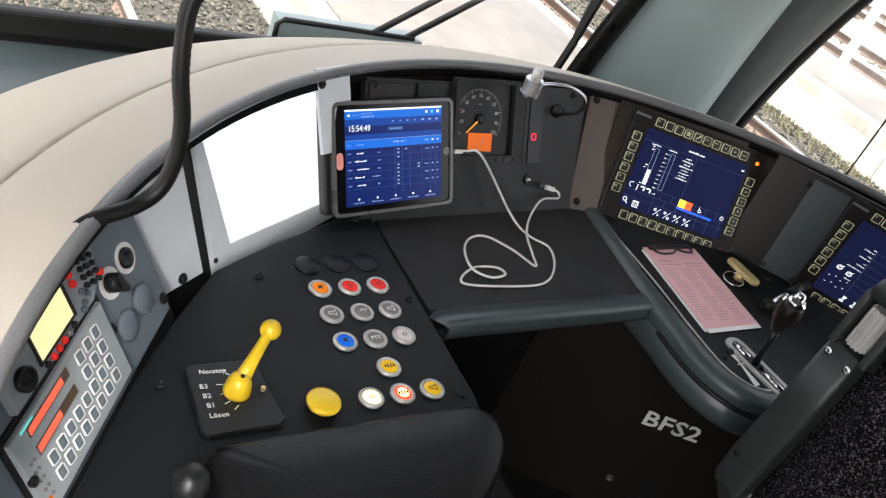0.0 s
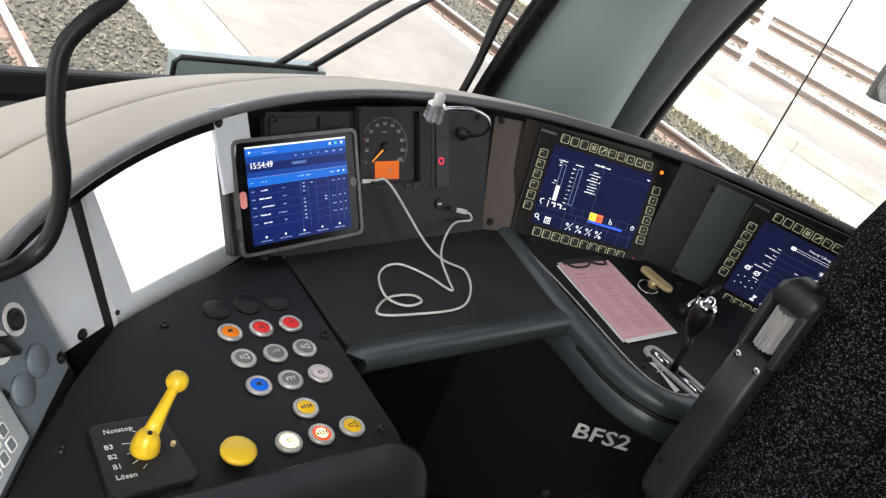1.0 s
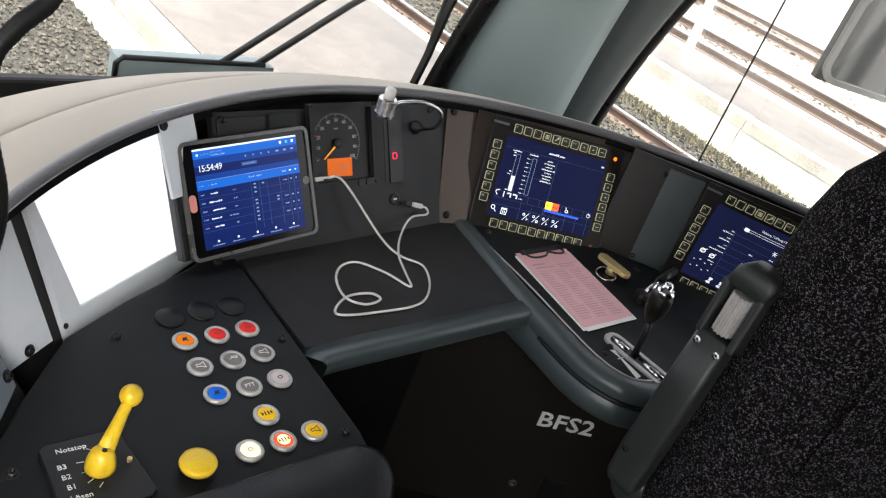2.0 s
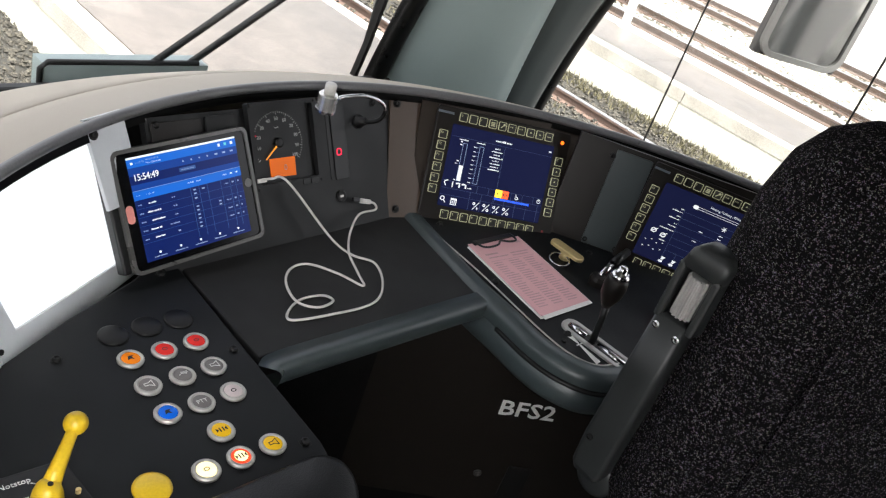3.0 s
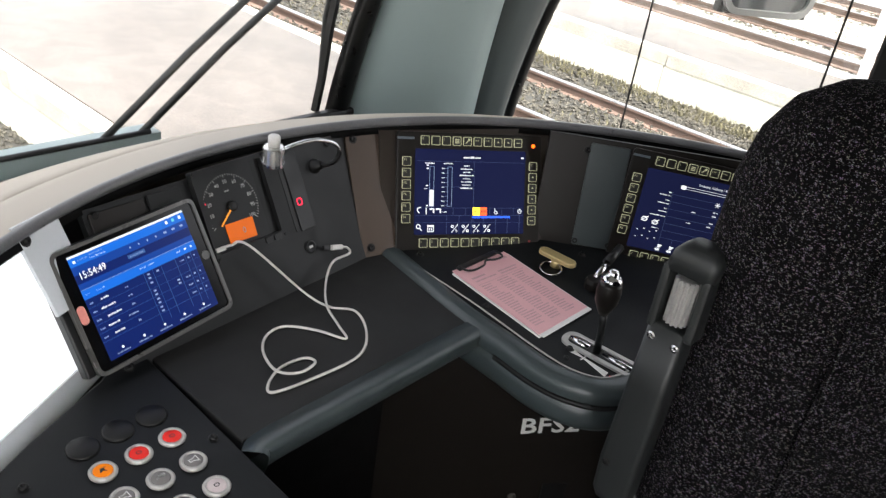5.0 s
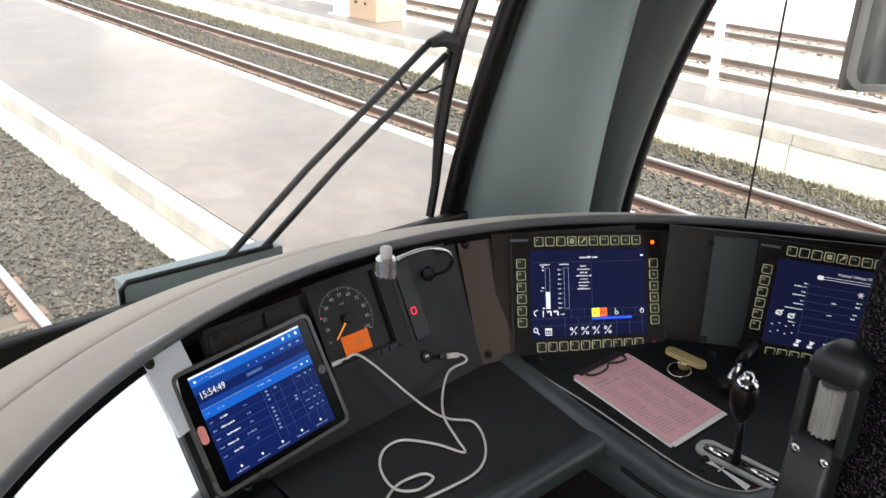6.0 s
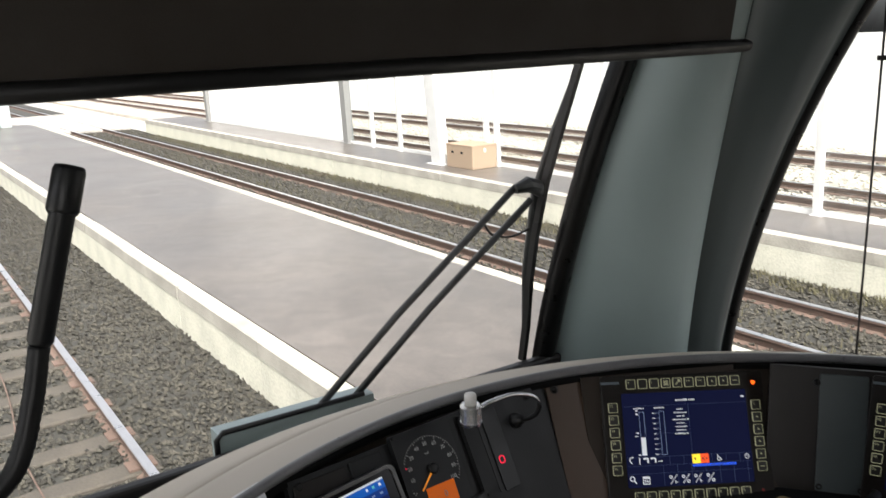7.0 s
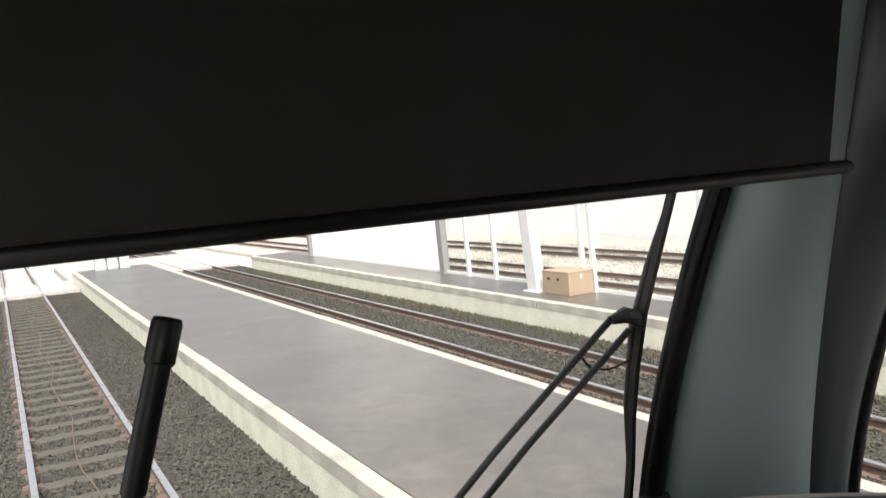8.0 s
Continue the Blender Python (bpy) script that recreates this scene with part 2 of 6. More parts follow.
for _scale, _lo, _hi, _c0, _c1 in ((0.5, 0.36, 0.68, (0.84, 0.83, 0.82, 1), (1.20, 1.19, 1.18, 1)), (4.5, 0.38, 0.62, (0.84, 0.84, 0.83, 1), (1.15, 1.15, 1.14, 1)), (70, 0.3, 0.7, (0.7, 0.7, 0.7, 1), (1.3, 1.3, 1.28, 1))):
    _n = _nt.nodes.new("ShaderNodeTexNoise")
    _n.inputs["Scale"].default_value, _n.inputs["Detail"].default_value, _n.inputs["Distortion"].default_value = _scale, 8, 0.6
    _nt.links.new(_t.outputs["Object"], _n.inputs["Vector"])
    _r = _nt.nodes.new("ShaderNodeValToRGB")
    _r.color_ramp.elements[0].position, _r.color_ramp.elements[0].color = _lo, _c0
    _r.color_ramp.elements[1].position, _r.color_ramp.elements[1].color = _hi, _c1
    _nt.links.new(_n.outputs["Fac"], _r.inputs["Fac"])
    _m = _nt.nodes.new("ShaderNodeMix")
    _m.data_type, _m.blend_type = "RGBA", "MULTIPLY"
    _m.inputs[0].default_value = 1.0
    _nt.links.new(_was, _m.inputs[6])
    _nt.links.new(_r.outputs["Color"], _m.inputs[7])
    _was = _m.outputs[2]
_nt.links.new(_was, _p.inputs["Base Color"])
M_FABRIC = mat("seat_fabric", (0.012, 0.012, 0.013), 0.95, scale=30, vary=0.3, spec=0.1)
_nt = M_FABRIC.node_tree
_v = _nt.nodes.new("ShaderNodeTexVoronoi")
_v.inputs["Scale"].default_value = 1000
_n = _nt.nodes.new("ShaderNodeTexNoise")
_n.inputs["Scale"].default_value = 260
_n.inputs["Detail"].default_value = 3
_t = _nt.nodes.new("ShaderNodeTexCoord")
_nt.links.new(_t.outputs["Object"], _v.inputs["Vector"])
_nt.links.new(_t.outputs["Object"], _n.inputs["Vector"])
_s = _nt.nodes.new("ShaderNodeSeparateColor")
_nt.links.new(_v.outputs["Color"], _s.inputs[0])
_a = _nt.nodes.new("ShaderNodeMath")
_a.operation = "MULTIPLY"
_nt.links.new(_s.outputs[0], _a.inputs[0])
_nt.links.new(_n.outputs["Fac"], _a.inputs[1])
_r = _nt.nodes.new("ShaderNodeValToRGB")
_r.color_ramp.elements[0].position, _r.color_ramp.elements[0].color = 0.415, (0.0022, 0.0022, 0.0026, 1)
_r.color_ramp.elements[1].position, _r.color_ramp.elements[1].color = 0.53, (0.165, 0.18, 0.20, 1)
_nt.links.new(_a.outputs[0], _r.inputs["Fac"])
_m = _nt.nodes.new("ShaderNodeMix")
_m.data_type, _m.blend_type = "RGBA", "MULTIPLY"
_m.inputs[0].default_value = 0.45
_nt.links.new(_r.outputs["Color"], _m.inputs[6])
_nt.links.new(_v.outputs["Color"], _m.inputs[7])
_nt.links.new(_m.outputs[2], _nt.nodes["Principled BSDF"].inputs["Base Color"])
_b = _nt.nodes.new("ShaderNodeBump")
_b.inputs["Strength"].default_value, _b.inputs["Distance"].default_value = 0.5, 0.002
_nt.links.new(_n.outputs["Fac"], _b.inputs["Height"])
_nt.links.new(_b.outputs["Normal"], _nt.nodes["Principled BSDF"].inputs["Normal"])
M_BLACK = mat("black_plastic", (0.010, 0.0105, 0.011), 0.4, scale=30, vary=0.15, bump=0.1, fine=1200, spec=0.35)
M_KEY = mat("key_black", (0.015, 0.015, 0.014), 0.4, scale=60, vary=0.2)
# Printed key outlines, given a little emission to brighten them.
M_KEYLINE = glow("lifted_key_print", (0.42, 0.42, 0.27), 0.30)
M_PRINT = mat("white_print", (0.72, 0.72, 0.70), 0.5, scale=60, vary=0.08)
M_DIALPRINT = mat("grey_dial_print", (0.42, 0.42, 0.41), 0.5, scale=60, vary=0.08)
M_ARM = mat("grey_black_armrest_plastic", (0.021, 0.023, 0.023), 0.42, scale=12, vary=0.15, bump=0.15, fine=900)
M_YELLOW = mat("yellow_paint", (0.66, 0.44, 0.018), 0.34, scale=25, vary=0.08, bump=0.03, fine=300)
M_RING = mat("satin_metal", (0.46, 0.45, 0.43), 0.42, metal=0.5, scale=60, vary=0.1)
M_CHROME = mat("bright_metal", (0.65, 0.65, 0.66), 0.18, metal=1.0, scale=60, vary=0.08)
M_GREYBTN = mat("grey_lens", (0.16, 0.15, 0.145), 0.35, scale=60, vary=0.08)
M_WHITEBTN = mat("pinkish_white_lens", (0.60, 0.52, 0.52), 0.35, scale=60, vary=0.06)
M_BLUEBTN = glow("blue_lens", (0.006, 0.11, 0.58), 0.14)
M_REDBTN = glow("red_lens", (0.58, 0.025, 0.02), 0.14)
M_ORANGEBTN = glow("orange_lens", (0.72, 0.19, 0.008), 0.14)
M_YELLBTN = glow("yellow_lens", (0.66, 0.40, 0.015), 0.14)
M_LITBTN = glow("lit_yellow_lens", (1.0, 0.85, 0.35), 0.9)
M_LITRED = glow("lit_red_rim", (0.9, 0.06, 0.02), 0.6)
M_NAVY = glow("display_navy", (0.008, 0.010, 0.036), 0.45)
M_TABLET = glow("tablet_blue", (0.0035, 0.009, 0.060), 0.75)
M_TABLET2 = glow("tablet_light_blue", (0.006, 0.075, 0.34), 0.75)
M_TABLET3 = glow("tablet_mid_blue", (0.005, 0.028, 0.155), 0.7)
M_INK = glow("screen_white", (0.7, 0.72, 0.75), 0.5)
M_INKDIM = glow("screen_pale_blue", (0.20, 0.26, 0.40), 0.5)
M_BLUELINE = glow("screen_blue", (0.02, 0.10, 0.9), 0.9)
M_SYEL = glow("screen_yellow", (0.95, 0.72, 0.05), 0.9)
M_SRED = glow("screen_red", (0.9, 0.10, 0.03), 0.9)
M_LED = glow("led_orange", (1.0, 0.12, 0.01), 1.6)
M_REDMARK = glow("red_pilot_mark", (0.9, 0.02, 0.06), 0.8)
M_LCD = glow("orange_lcd", (0.46, 0.085, 0.002), 0.42)
M_LCDY = glow("yellow_lcd", (0.60, 0.58, 0.30), 0.6)
M_REDLCD = glow("red_segments", (0.60, 0.09, 0.05), 0.55)
# Emission stands in for the reflected glare on the large screen.
M_SCREENGLARE = glow("bright_screen", (0.9, 0.93, 0.96), 0.46)
M_SCREENLINE = glow("screen_dim_line", (0.055, 0.075, 0.15), 0.5)
M_REDPRINT = mat("dark_red_print", (0.22, 0.02, 0.02), 0.5, scale=60, vary=0.1)
M_TABLETLINE = glow("tablet_line", (0.030, 0.075, 0.20), 0.5)
M_TEAL = glow("teal_icon", (0.10, 0.42, 0.42), 0.5)
M_NEEDLE = glow("needle_orange", (0.9, 0.32, 0.03), 0.35)
M_PINK = mat("pink_paper", (0.70, 0.40, 0.42), 0.8, scale=20, vary=0.03, bump=0.05)
M_PINKINK = mat("grey_pink_print", (0.50, 0.31, 0.32), 0.8, scale=60, vary=0.15)
M_PAPER = mat("white_paper", (0.75, 0.74, 0.72), 0.8, scale=20, vary=0.03)
M_BRASS = mat("brass", (0.72, 0.56, 0.27), 0.35, metal=0.55, scale=40, vary=0.1)
M_CABLE = mat("white_cable", (0.62, 0.60, 0.57), 0.5, scale=80, vary=0.08)
M_LEATHER = mat("black_leatherette", (0.0042, 0.0042, 0.0045), 0.40, scale=25, vary=0.3, bump=0.3, fine=500, spec=0.28)
M_SKIN = mat("salmon_sticker", (0.75, 0.28, 0.24), 0.5, scale=60, vary=0.06)
M_CARTON = mat("carton_board", (0.25, 0.185, 0.125), 0.85, scale=4, vary=0.08, bump=0.1)
M_POST = mat("painted_post", (0.50, 0.50, 0.48), 0.5, scale=5, vary=0.1)
M_POSTDARK = mat("dark_post", (0.17, 0.17, 0.16), 0.5, scale=5, vary=0.1)
M_DISPLAYPANEL = mat("brownblack_instrument_panel", (0.026, 0.0195, 0.0145), 0.40, scale=15, vary=0.12, bump=0.08, fine=900, spec=0.35)
M_WHITEPANEL = mat("white_wall_panel", (0.85, 0.85, 0.82), 0.6, scale=2, vary=0.05)
M_WOODSLEEPER = mat("sleeper", (0.052, 0.045, 0.035), 0.9, scale=6, vary=0.3, bump=0.4, fine=60)
M_KERBWALL = mat("algae_concrete", (0.44, 0.43, 0.35), 0.9, scale=2.5, vary=0.2, bump=0.6, fine=50)
M_SLAB = mat("crossing_slab", (0.30, 0.28, 0.25), 0.8, scale=2, vary=0.12, bump=0.2, fine=40)
M_WEED = mat("dry_weeds", (0.062, 0.056, 0.028), 0.9, scale=5, vary=0.4)
M_STONE = bpy.data.materials.new("ballast_stone")
M_STONE.use_nodes = True
_nt = M_STONE.node_tree
_g = _nt.nodes.new("ShaderNodeNewGeometry")
_r = _nt.nodes.new("ShaderNodeValToRGB")
_r.color_ramp.elements[0].color = (0.014, 0.0125, 0.009, 1)
_r.color_ramp.elements[1].color = (0.056, 0.051, 0.038, 1)
_nt.links.new(_g.outputs["Random Per Island"], _r.inputs["Fac"])
_nt.links.new(_r.outputs["Color"], _nt.nodes["Principled BSDF"].inputs["Base Color"])
_nt.nodes["Principled BSDF"].inputs["Roughness"].default_value = 0.9
# Far ballast, with the glare and haze over it put into the colour.
M_FARBED = mat("glare_paled_ballast", (0.33, 0.30, 0.25), 0.9, scale=2, vary=0.3, bump=1.0, fine=25)
M_GROUND = mat("distant_ground", (0.3, 0.29, 0.27), 0.9, scale=0.3, vary=0.15)

# ---- cab shell ----
def structure(name, bm, material, label, category, smooth=False, m=None, parent=None):
    return tagged(part(name, bm, material, parent, smooth=smooth, m=m), label, category, kind="structure")


structure("floor", box(-0.24, 2.16, -1.6, 1.72, -0.06, 0.0), M_FLOOR, "dark grey vinyl floor of the cab", "floor")
structure("ceiling", box(-0.28, 2.20, -1.66, 1.5, 2.15, 2.2), M_WALL, "light grey ceiling of the cab", "ceiling")
structure("wall_rear", box(-0.28, 2.20, -1.66, -1.6, 0.0, 2.15), M_WALL, "plain grey rear wall of the cab", "wall")
structure("wall_front", box(-0.24, 2.16, 1.70, 1.76, 0.0, 0.72), M_DARK, "dark wall under the windscreen", "wall")


# Out-of-view body, added so that the outside mirror reflects grey.
structure("train_body", box(-0.28, 2.20, -16.0, -1.70, 0.0, 2.6, 0.05), mat("unseen_body_grey", (0.16, 0.17, 0.18), 0.35, scale=1.5, vary=0.08), "unseen grey coach body added for the mirror to reflect", "train body")


def side_wall(x0, x1, name, y_rear, door0, door1, label):
    """A side wall with a front window, and an unseen door opening behind it, added to let light in."""
    bm = box(x0, x1, -1.6, 1.72, 0.0, 0.72)
    box(x0, x1, -1.6, door0, 0.72, 2.15, bm=bm)
    box(x0, x1, door1, y_rear, 0.72, 2.15, bm=bm)
    box(x0, x1, y_rear, 1.30, 1.98, 2.15, bm=bm)
    box(x0, x1, door0, door1, 1.98, 2.15, bm=bm)
    structure(name, bm, M_WALL, label, "wall")


side_wall(2.07, 2.13, "wall_right", 0.56, -0.95, 0.32, "grey side wall with a side window and an added door opening")
side_wall(-0.24, -0.18, "wall_left", 0.70, -1.10, 0.20, "grey side wall with a side window and an added door opening")

# panes
windscreen = structure("window_1", sheet([[(-0.20, 1.715, 0.75), (1.66, 1.715, 0.75)], [(-0.20, 1.31, 2.10), (1.74, 1.31, 2.10)]]), M_GLASS, "clear raked windscreen of the train", "window")
side_right = structure("window_2", sheet([[(2.09, 0.56, 0.72), (2.09, 1.50, 0.72)], [(2.09, 0.56, 1.98), (2.09, 1.05, 1.98)]]), M_GLASS, "clear side window beside the platform", "window")
# Both door windows are unseen, added to bring more light into the cab.
unseen_door_right = structure("window_3", sheet([[(2.10, -0.95, 0.72), (2.10, 0.32, 0.72)], [(2.10, -0.95, 1.98), (2.10, 0.32, 1.98)]]), M_GLASS, "clear unseen door window added to let light in", "window")
side_left = structure("window_5", sheet([[(-0.21, 0.70, 0.72), (-0.21, 1.47, 0.72)], [(-0.21, 0.70, 1.98), (-0.21, 0.93, 1.98)]]), M_GLASS, "clear side window of the cab", "window")
unseen_door_left = structure("window_4", sheet([[(-0.21, -1.10, 0.72), (-0.21, 0.20, 0.72)], [(-0.21, -1.10, 1.98), (-0.21, 0.20, 1.98)]]), M_GLASS, "clear unseen door window added to let light in", "window")
for w in (windscreen, side_right, side_left, unseen_door_right, unseen_door_left):
    w.visible_shadow = False


def pillar_row(z, mirror=False):
    """Plan of the broad corner pillar at a height: from the windscreen's edge round to the side window."""
    k = (z - 0.75) / 0.75
    x0, y0 = 1.626 - 0.06 * k + 0.098 * k * k, 1.716 - 0.225 * k
    x1, y1 = 2.05, 1.476 - 0.10 * k - 0.145 * k * k
    pts = [(x0 - 0.005, y0 + 0.03), (x0 - 0.007, y0 - 0.004), (x0 + 0.004, y0 - 0.016), (x0 + 0.022, y0 - 0.02), (x0 + 0.042, y0 - 0.010), (x0 + 0.046, y0 - 0.004)]
    a, b = Vector((x0 + 0.048, y0 - 0.004)), Vector((x1, y1))
    d = (b - a)
    nrm = Vector((-d.y, d.x)).normalized() * -1
    g = min(0.77, max(0.30, 0.765 - 0.15 * k - 0.10 * k * k))
    for s, o in ((0.0, 0.006), (g * 0.14, 0.036), (g * 0.30, 0.062), (g * 0.50, 0.076), (g * 0.70, 0.075), (g * 0.86, 0.064), (g - 0.004, 0.050), (g - 0.003, 0.045), (g + 0.003, 0.045), (g + 0.004, 0.050), (g + (1 - g) * 0.35, 0.048), (g + (1 - g) * 0.62, 0.047), (g + (1 - g) * 0.80, 0.041), (g + (1 - g) * 0.92, 0.028), (0.990, 0.010)):
        q = a + d * s + nrm * o
        pts.append((q.x, q.y))
    pts += [(x1 - 0.006, y1 - 0.012), (x1 + 0.004, y1 - 0.022), (x1 + 0.02, y1 - 0.024), (x1 + 0.035, y1 - 0.012), (x1 + 0.04, y1 + 0.02)]
    return [((0.19 - 0.84 * (x - 1.60) if mirror else x), y, z) for x, y in pts]


def pillar(name, mirror):
    levels = [0.60 + 0.06 * i for i in range(27)]
    root = thing(name, pose(0, 0, 0), "broad grey-green plastic corner pillar between windscreen and side window", "pillar", kind="structure")
    rows_all = [pillar_row(z, mirror) for z in levels]
    part("cover", sharp(sheet([r[5:14] for r in rows_all]), 50), M_PILLAR, root, smooth=True)
    part("edge_cover", sharp(sheet([r[13:22] for r in rows_all]), 50), M_PILLARSHADE, root, "glossy edge cover of the pillar with shade in its colour", smooth=True)
    part("rubber_seal", sharp(sheet([r[:6] for r in rows_all])), M_SEAL, root, "black rubber windscreen seal", smooth=True)
    part("rubber_seal", sharp(sheet([r[21:] for r in rows_all])), M_SEAL, root, "black rubber window seal", smooth=True)
    return root


pillar("pillar_right", False)
pillar("pillar_left", True)

# windscreen sill and lower seal
structure("windscreen_sill", box(-0.18, 2.06, 1.20, 1.70, 0.66, 0.70), M_LIP, "dark grey sill under the windscreen", "sill")
structure("windscreen_seal", box(-0.2, 1.68, 1.690, 1.722, 0.715, 0.768, 0.008), M_RUBBER, "black rubber seal along the windscreen", "seal")
bm = box(2.045, 2.085, 0.56, 1.47, 0.70, 0.735, 0.006)
structure("window_sill", bm, M_RUBBER, "black sill of the side window", "sill")
structure("window_edge", box(2.03, 2.10, 0.53, 0.585, 0.70, 2.0, 0.008), M_RUBBER, "black upright edge of the side window", "window frame")

# hood above the instruments
N = 72
LO, HI = math.asin(-0.985), math.asin(0.985)
angles = [LO + (HI - LO) * i / N for i in range(N + 1)]


def hood_row(k, dz=0.0):
    a, b, z = 0.973 + (1.28 - 0.973) * k, 1.125 + (1.48 - 1.125) * k, 1.0 - 0.15 * k ** 1.25
    pts = [ell(a, b, z + dz, math.sin(t)) for t in angles]
    return [Vector((max(p.x, -0.195), p.y, p.z)) for p in pts if p.x < 2.06]


def hood_sheet(levels):
    rows = [hood_row(*lv) for lv in levels]
    n = min(len(r) for r in rows)
    return sheet([r[:n] for r in rows])


hood = structure("instrument_hood", sharp(hood_sheet([(0, 0), (0.03, 0), (0.1, 0), (0.25, 0), (0.34, 0), (0.354, -0.004), (0.360, -0.012), (0.366, -0.004), (0.38, 0), (0.5, 0), (0.7, 0), (0.9, 0), (0.97, 0), (1.0, -0.002), (1.01, -0.02), (1.0, -0.17)])),
                 M_BEIGE, "beige leatherette hood over the curved instrument desk", "dashboard hood", smooth=True)
rim_path = [ell(0.969, 1.119, 0.995, math.sin(t)) for t in angles]
structure("hood_rim", tube(rim_path, 0.0085, 10), M_RIM, "black rubber edge round the beige hood", "edge trim", smooth=True)
# Dark sheet standing in for the shadow gap below the rim.
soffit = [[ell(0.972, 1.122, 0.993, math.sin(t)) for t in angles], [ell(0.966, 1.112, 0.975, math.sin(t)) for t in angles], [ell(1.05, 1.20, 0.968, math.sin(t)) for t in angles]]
structure("hood_soffit", sheet(soffit), M_DARK, "underside of the hood, near-black for its shade", "edge trim", smooth=True)

# flat panels under the rim
PANELS = (
    ("keypad", -0.45, 0.012, 0.200, M_RUBBER, "blue-grey metal instrument panel with dials and radio"),
    ("screen", -0.20, 0.42, 0.232, M_RUBBER, "black panel behind silver plates and a large screen"),
    ("centre", -0.222, 0.32, 0.238, M_PANEL, "dark grey instrument panel with speedometer"),
    ("cheek", -0.0335, 0.046, 0.236, M_BROWN, "bronze-brown strip panel beside the driver display"),
    ("display", -0.20, 0.28, 0.232, M_DISPLAYPANEL, "brown-black instrument panel round a driver display"),
    ("second", -0.31, 0.30, 0.222, M_BLACKPLATE, "black instrument panel round a second display"),
)
PANEL_OB = {}
for key, w0, w1, h, material, label in PANELS:
    PANEL_OB[key] = structure("instrument_panel", box(w0, w1, -0.10, h, -0.015, 0.0), material, label, "instrument panel", m=FACETS[key])


def bolt(m, r=0.006, material=None):
    """A round-headed black screw with a hexagonal socket."""
    ob = thing("screw", m, "small black round-headed screw in the panel", "screw", "panel screws")
    part("head", lathe([(r, 0), (r * 1.02, r * 0.35), (r * 0.8, r * 0.75), (r * 0.45, r * 0.82), (r * 0.42, r * 0.4), (0, r * 0.4)], 12), material or M_RUBBER, ob, smooth=True)
    part("washer", lathe([(r * 1.35, 0), (r * 1.35, r * 0.12), (0, r * 0.14)], 14), material or M_RUBBER, ob)
    return ob


def on(key, u, v, n=0.0):
    return FACETS[key] @ pose(u, v, n)


first = bolt(on("centre", 0.247, 0.226))
for m in (on("centre", -0.205, 0.226), on("cheek", -0.019, 0.224), on("cheek", -0.014, 0.022), on("screen", -0.106, 0.021, 0.003), on("strip", -0.020, 0.232, 0.006), on("keypad", 0.002, 0.006, 0.002), on("keypad", -0.104, 0.036, 0.002),
          on("second", -0.155, 0.012), on("display", 0.105, 0.0085), on("second", -0.222, 0.012), on("second", -0.232, 0.196),
          pose(0.673, 0.855, 0.780), pose(0.664, 0.667, 0.780), pose(0.285, 0.741, 0.780), pose(0.459, 0.92, 0.780), pose(1.232, 0.674, 0.780), pose(1.214, 0.84, 0.780), pose(1.245, 1.03, 0.780), pose(1.52, 0.845, 0.780), pose(0.662, 1.045, 0.780)):
    copy_thing(first, m)

# strips beside the large screen
def strip(key, u0, u1, v0, v1, material, label, name="panel_strip", n=0.003):
    return structure(name, prism(round_rect(u0, u1, v0, v1, 0.003, 2), 0.0, n, 0.001), material, label, "panel strip", m=FACETS[key])


def plate(key, pts, material, label, n=0.003, name="panel_strip"):
    return structure(name, prism(pts, 0.0, n, 0.001), material, label, "panel strip", m=FACETS[key])


plate("screen", [(-0.157, 0.012), (-0.066, 0.012), (-0.090, 0.222), (-0.190, 0.222)], M_SILVER, "narrow silver panel beside the bright screen")
plate("strip", [(-0.026, 0.125), (0.042, 0.125), (0.040, 0.254), (-0.030, 0.254)], M_SILVER, "narrow silver panel beside the bright screen", 0.006)
plate("keypad", [(-0.44, -0.085), (-0.13, -0.035), (0.006, -0.012), (0.012, 0.03), (0.012, 0.195), (-0.44, 0.195)], M_STEEL, "blue-grey metal instrument panel with dials and radio", 0.002, "dial_panel")
strip("second", -0.228, -0.150, 0.004, 0.212, M_LIP, "slate-coloured strip panel between the two displays")
strip("centre", -0.215, -0.128, 0.120, 0.230, M_BLACKPLATE, "black cover plate on the dark panel")
strip("centre", -0.122, -0.066, 0.120, 0.232, M_PANEL, "dark grey cover plate on the panel", n=0.005)
strip("centre", 0.136, 0.170, 0.096, 0.232, M_BLACK, "black strip with a red pilot mark", n=0.002)
strip("centre", 0.125, 0.134, 0.098, 0.232, M_RUBBER, "black slot in the dark panel", "panel_slot", 0.0008)


# ---- large screen, its white glare put in as emission ----
def bright_screen():
    ob = thing("large_screen", FACETS["screen"], "large flat screen glaring white in a silver frame", "screen")
    # The inner outline is cut to the slanted border of the glare.
    out, inn = [(-0.047, -0.006), (0.246, -0.020), (0.247, 0.222), (-0.069, 0.222)], [(-0.014, 0.036), (0.232, 0.014), (0.237, 0.214), (-0.055, 0.214)]
    part("frame", ring(out, inn, 0.0, 0.009), M_SILVER, ob, "silver screen frame")
    part("glass", prism(inn, 0.001, 0.005), M_SCREENGLARE, ob, "screen glass with white glare put in as emission")
    for u, v in ((-0.047, 0.024), (0.242, 0.214)):
        part("screw", lathe([(0.004, 0.009), (0.004, 0.0105), (0.002, 0.0105), (0.002, 0.0095), (0, 0.0095)], 10), M_RUBBER, ob, m=pose(u, v, 0))


bright_screen()


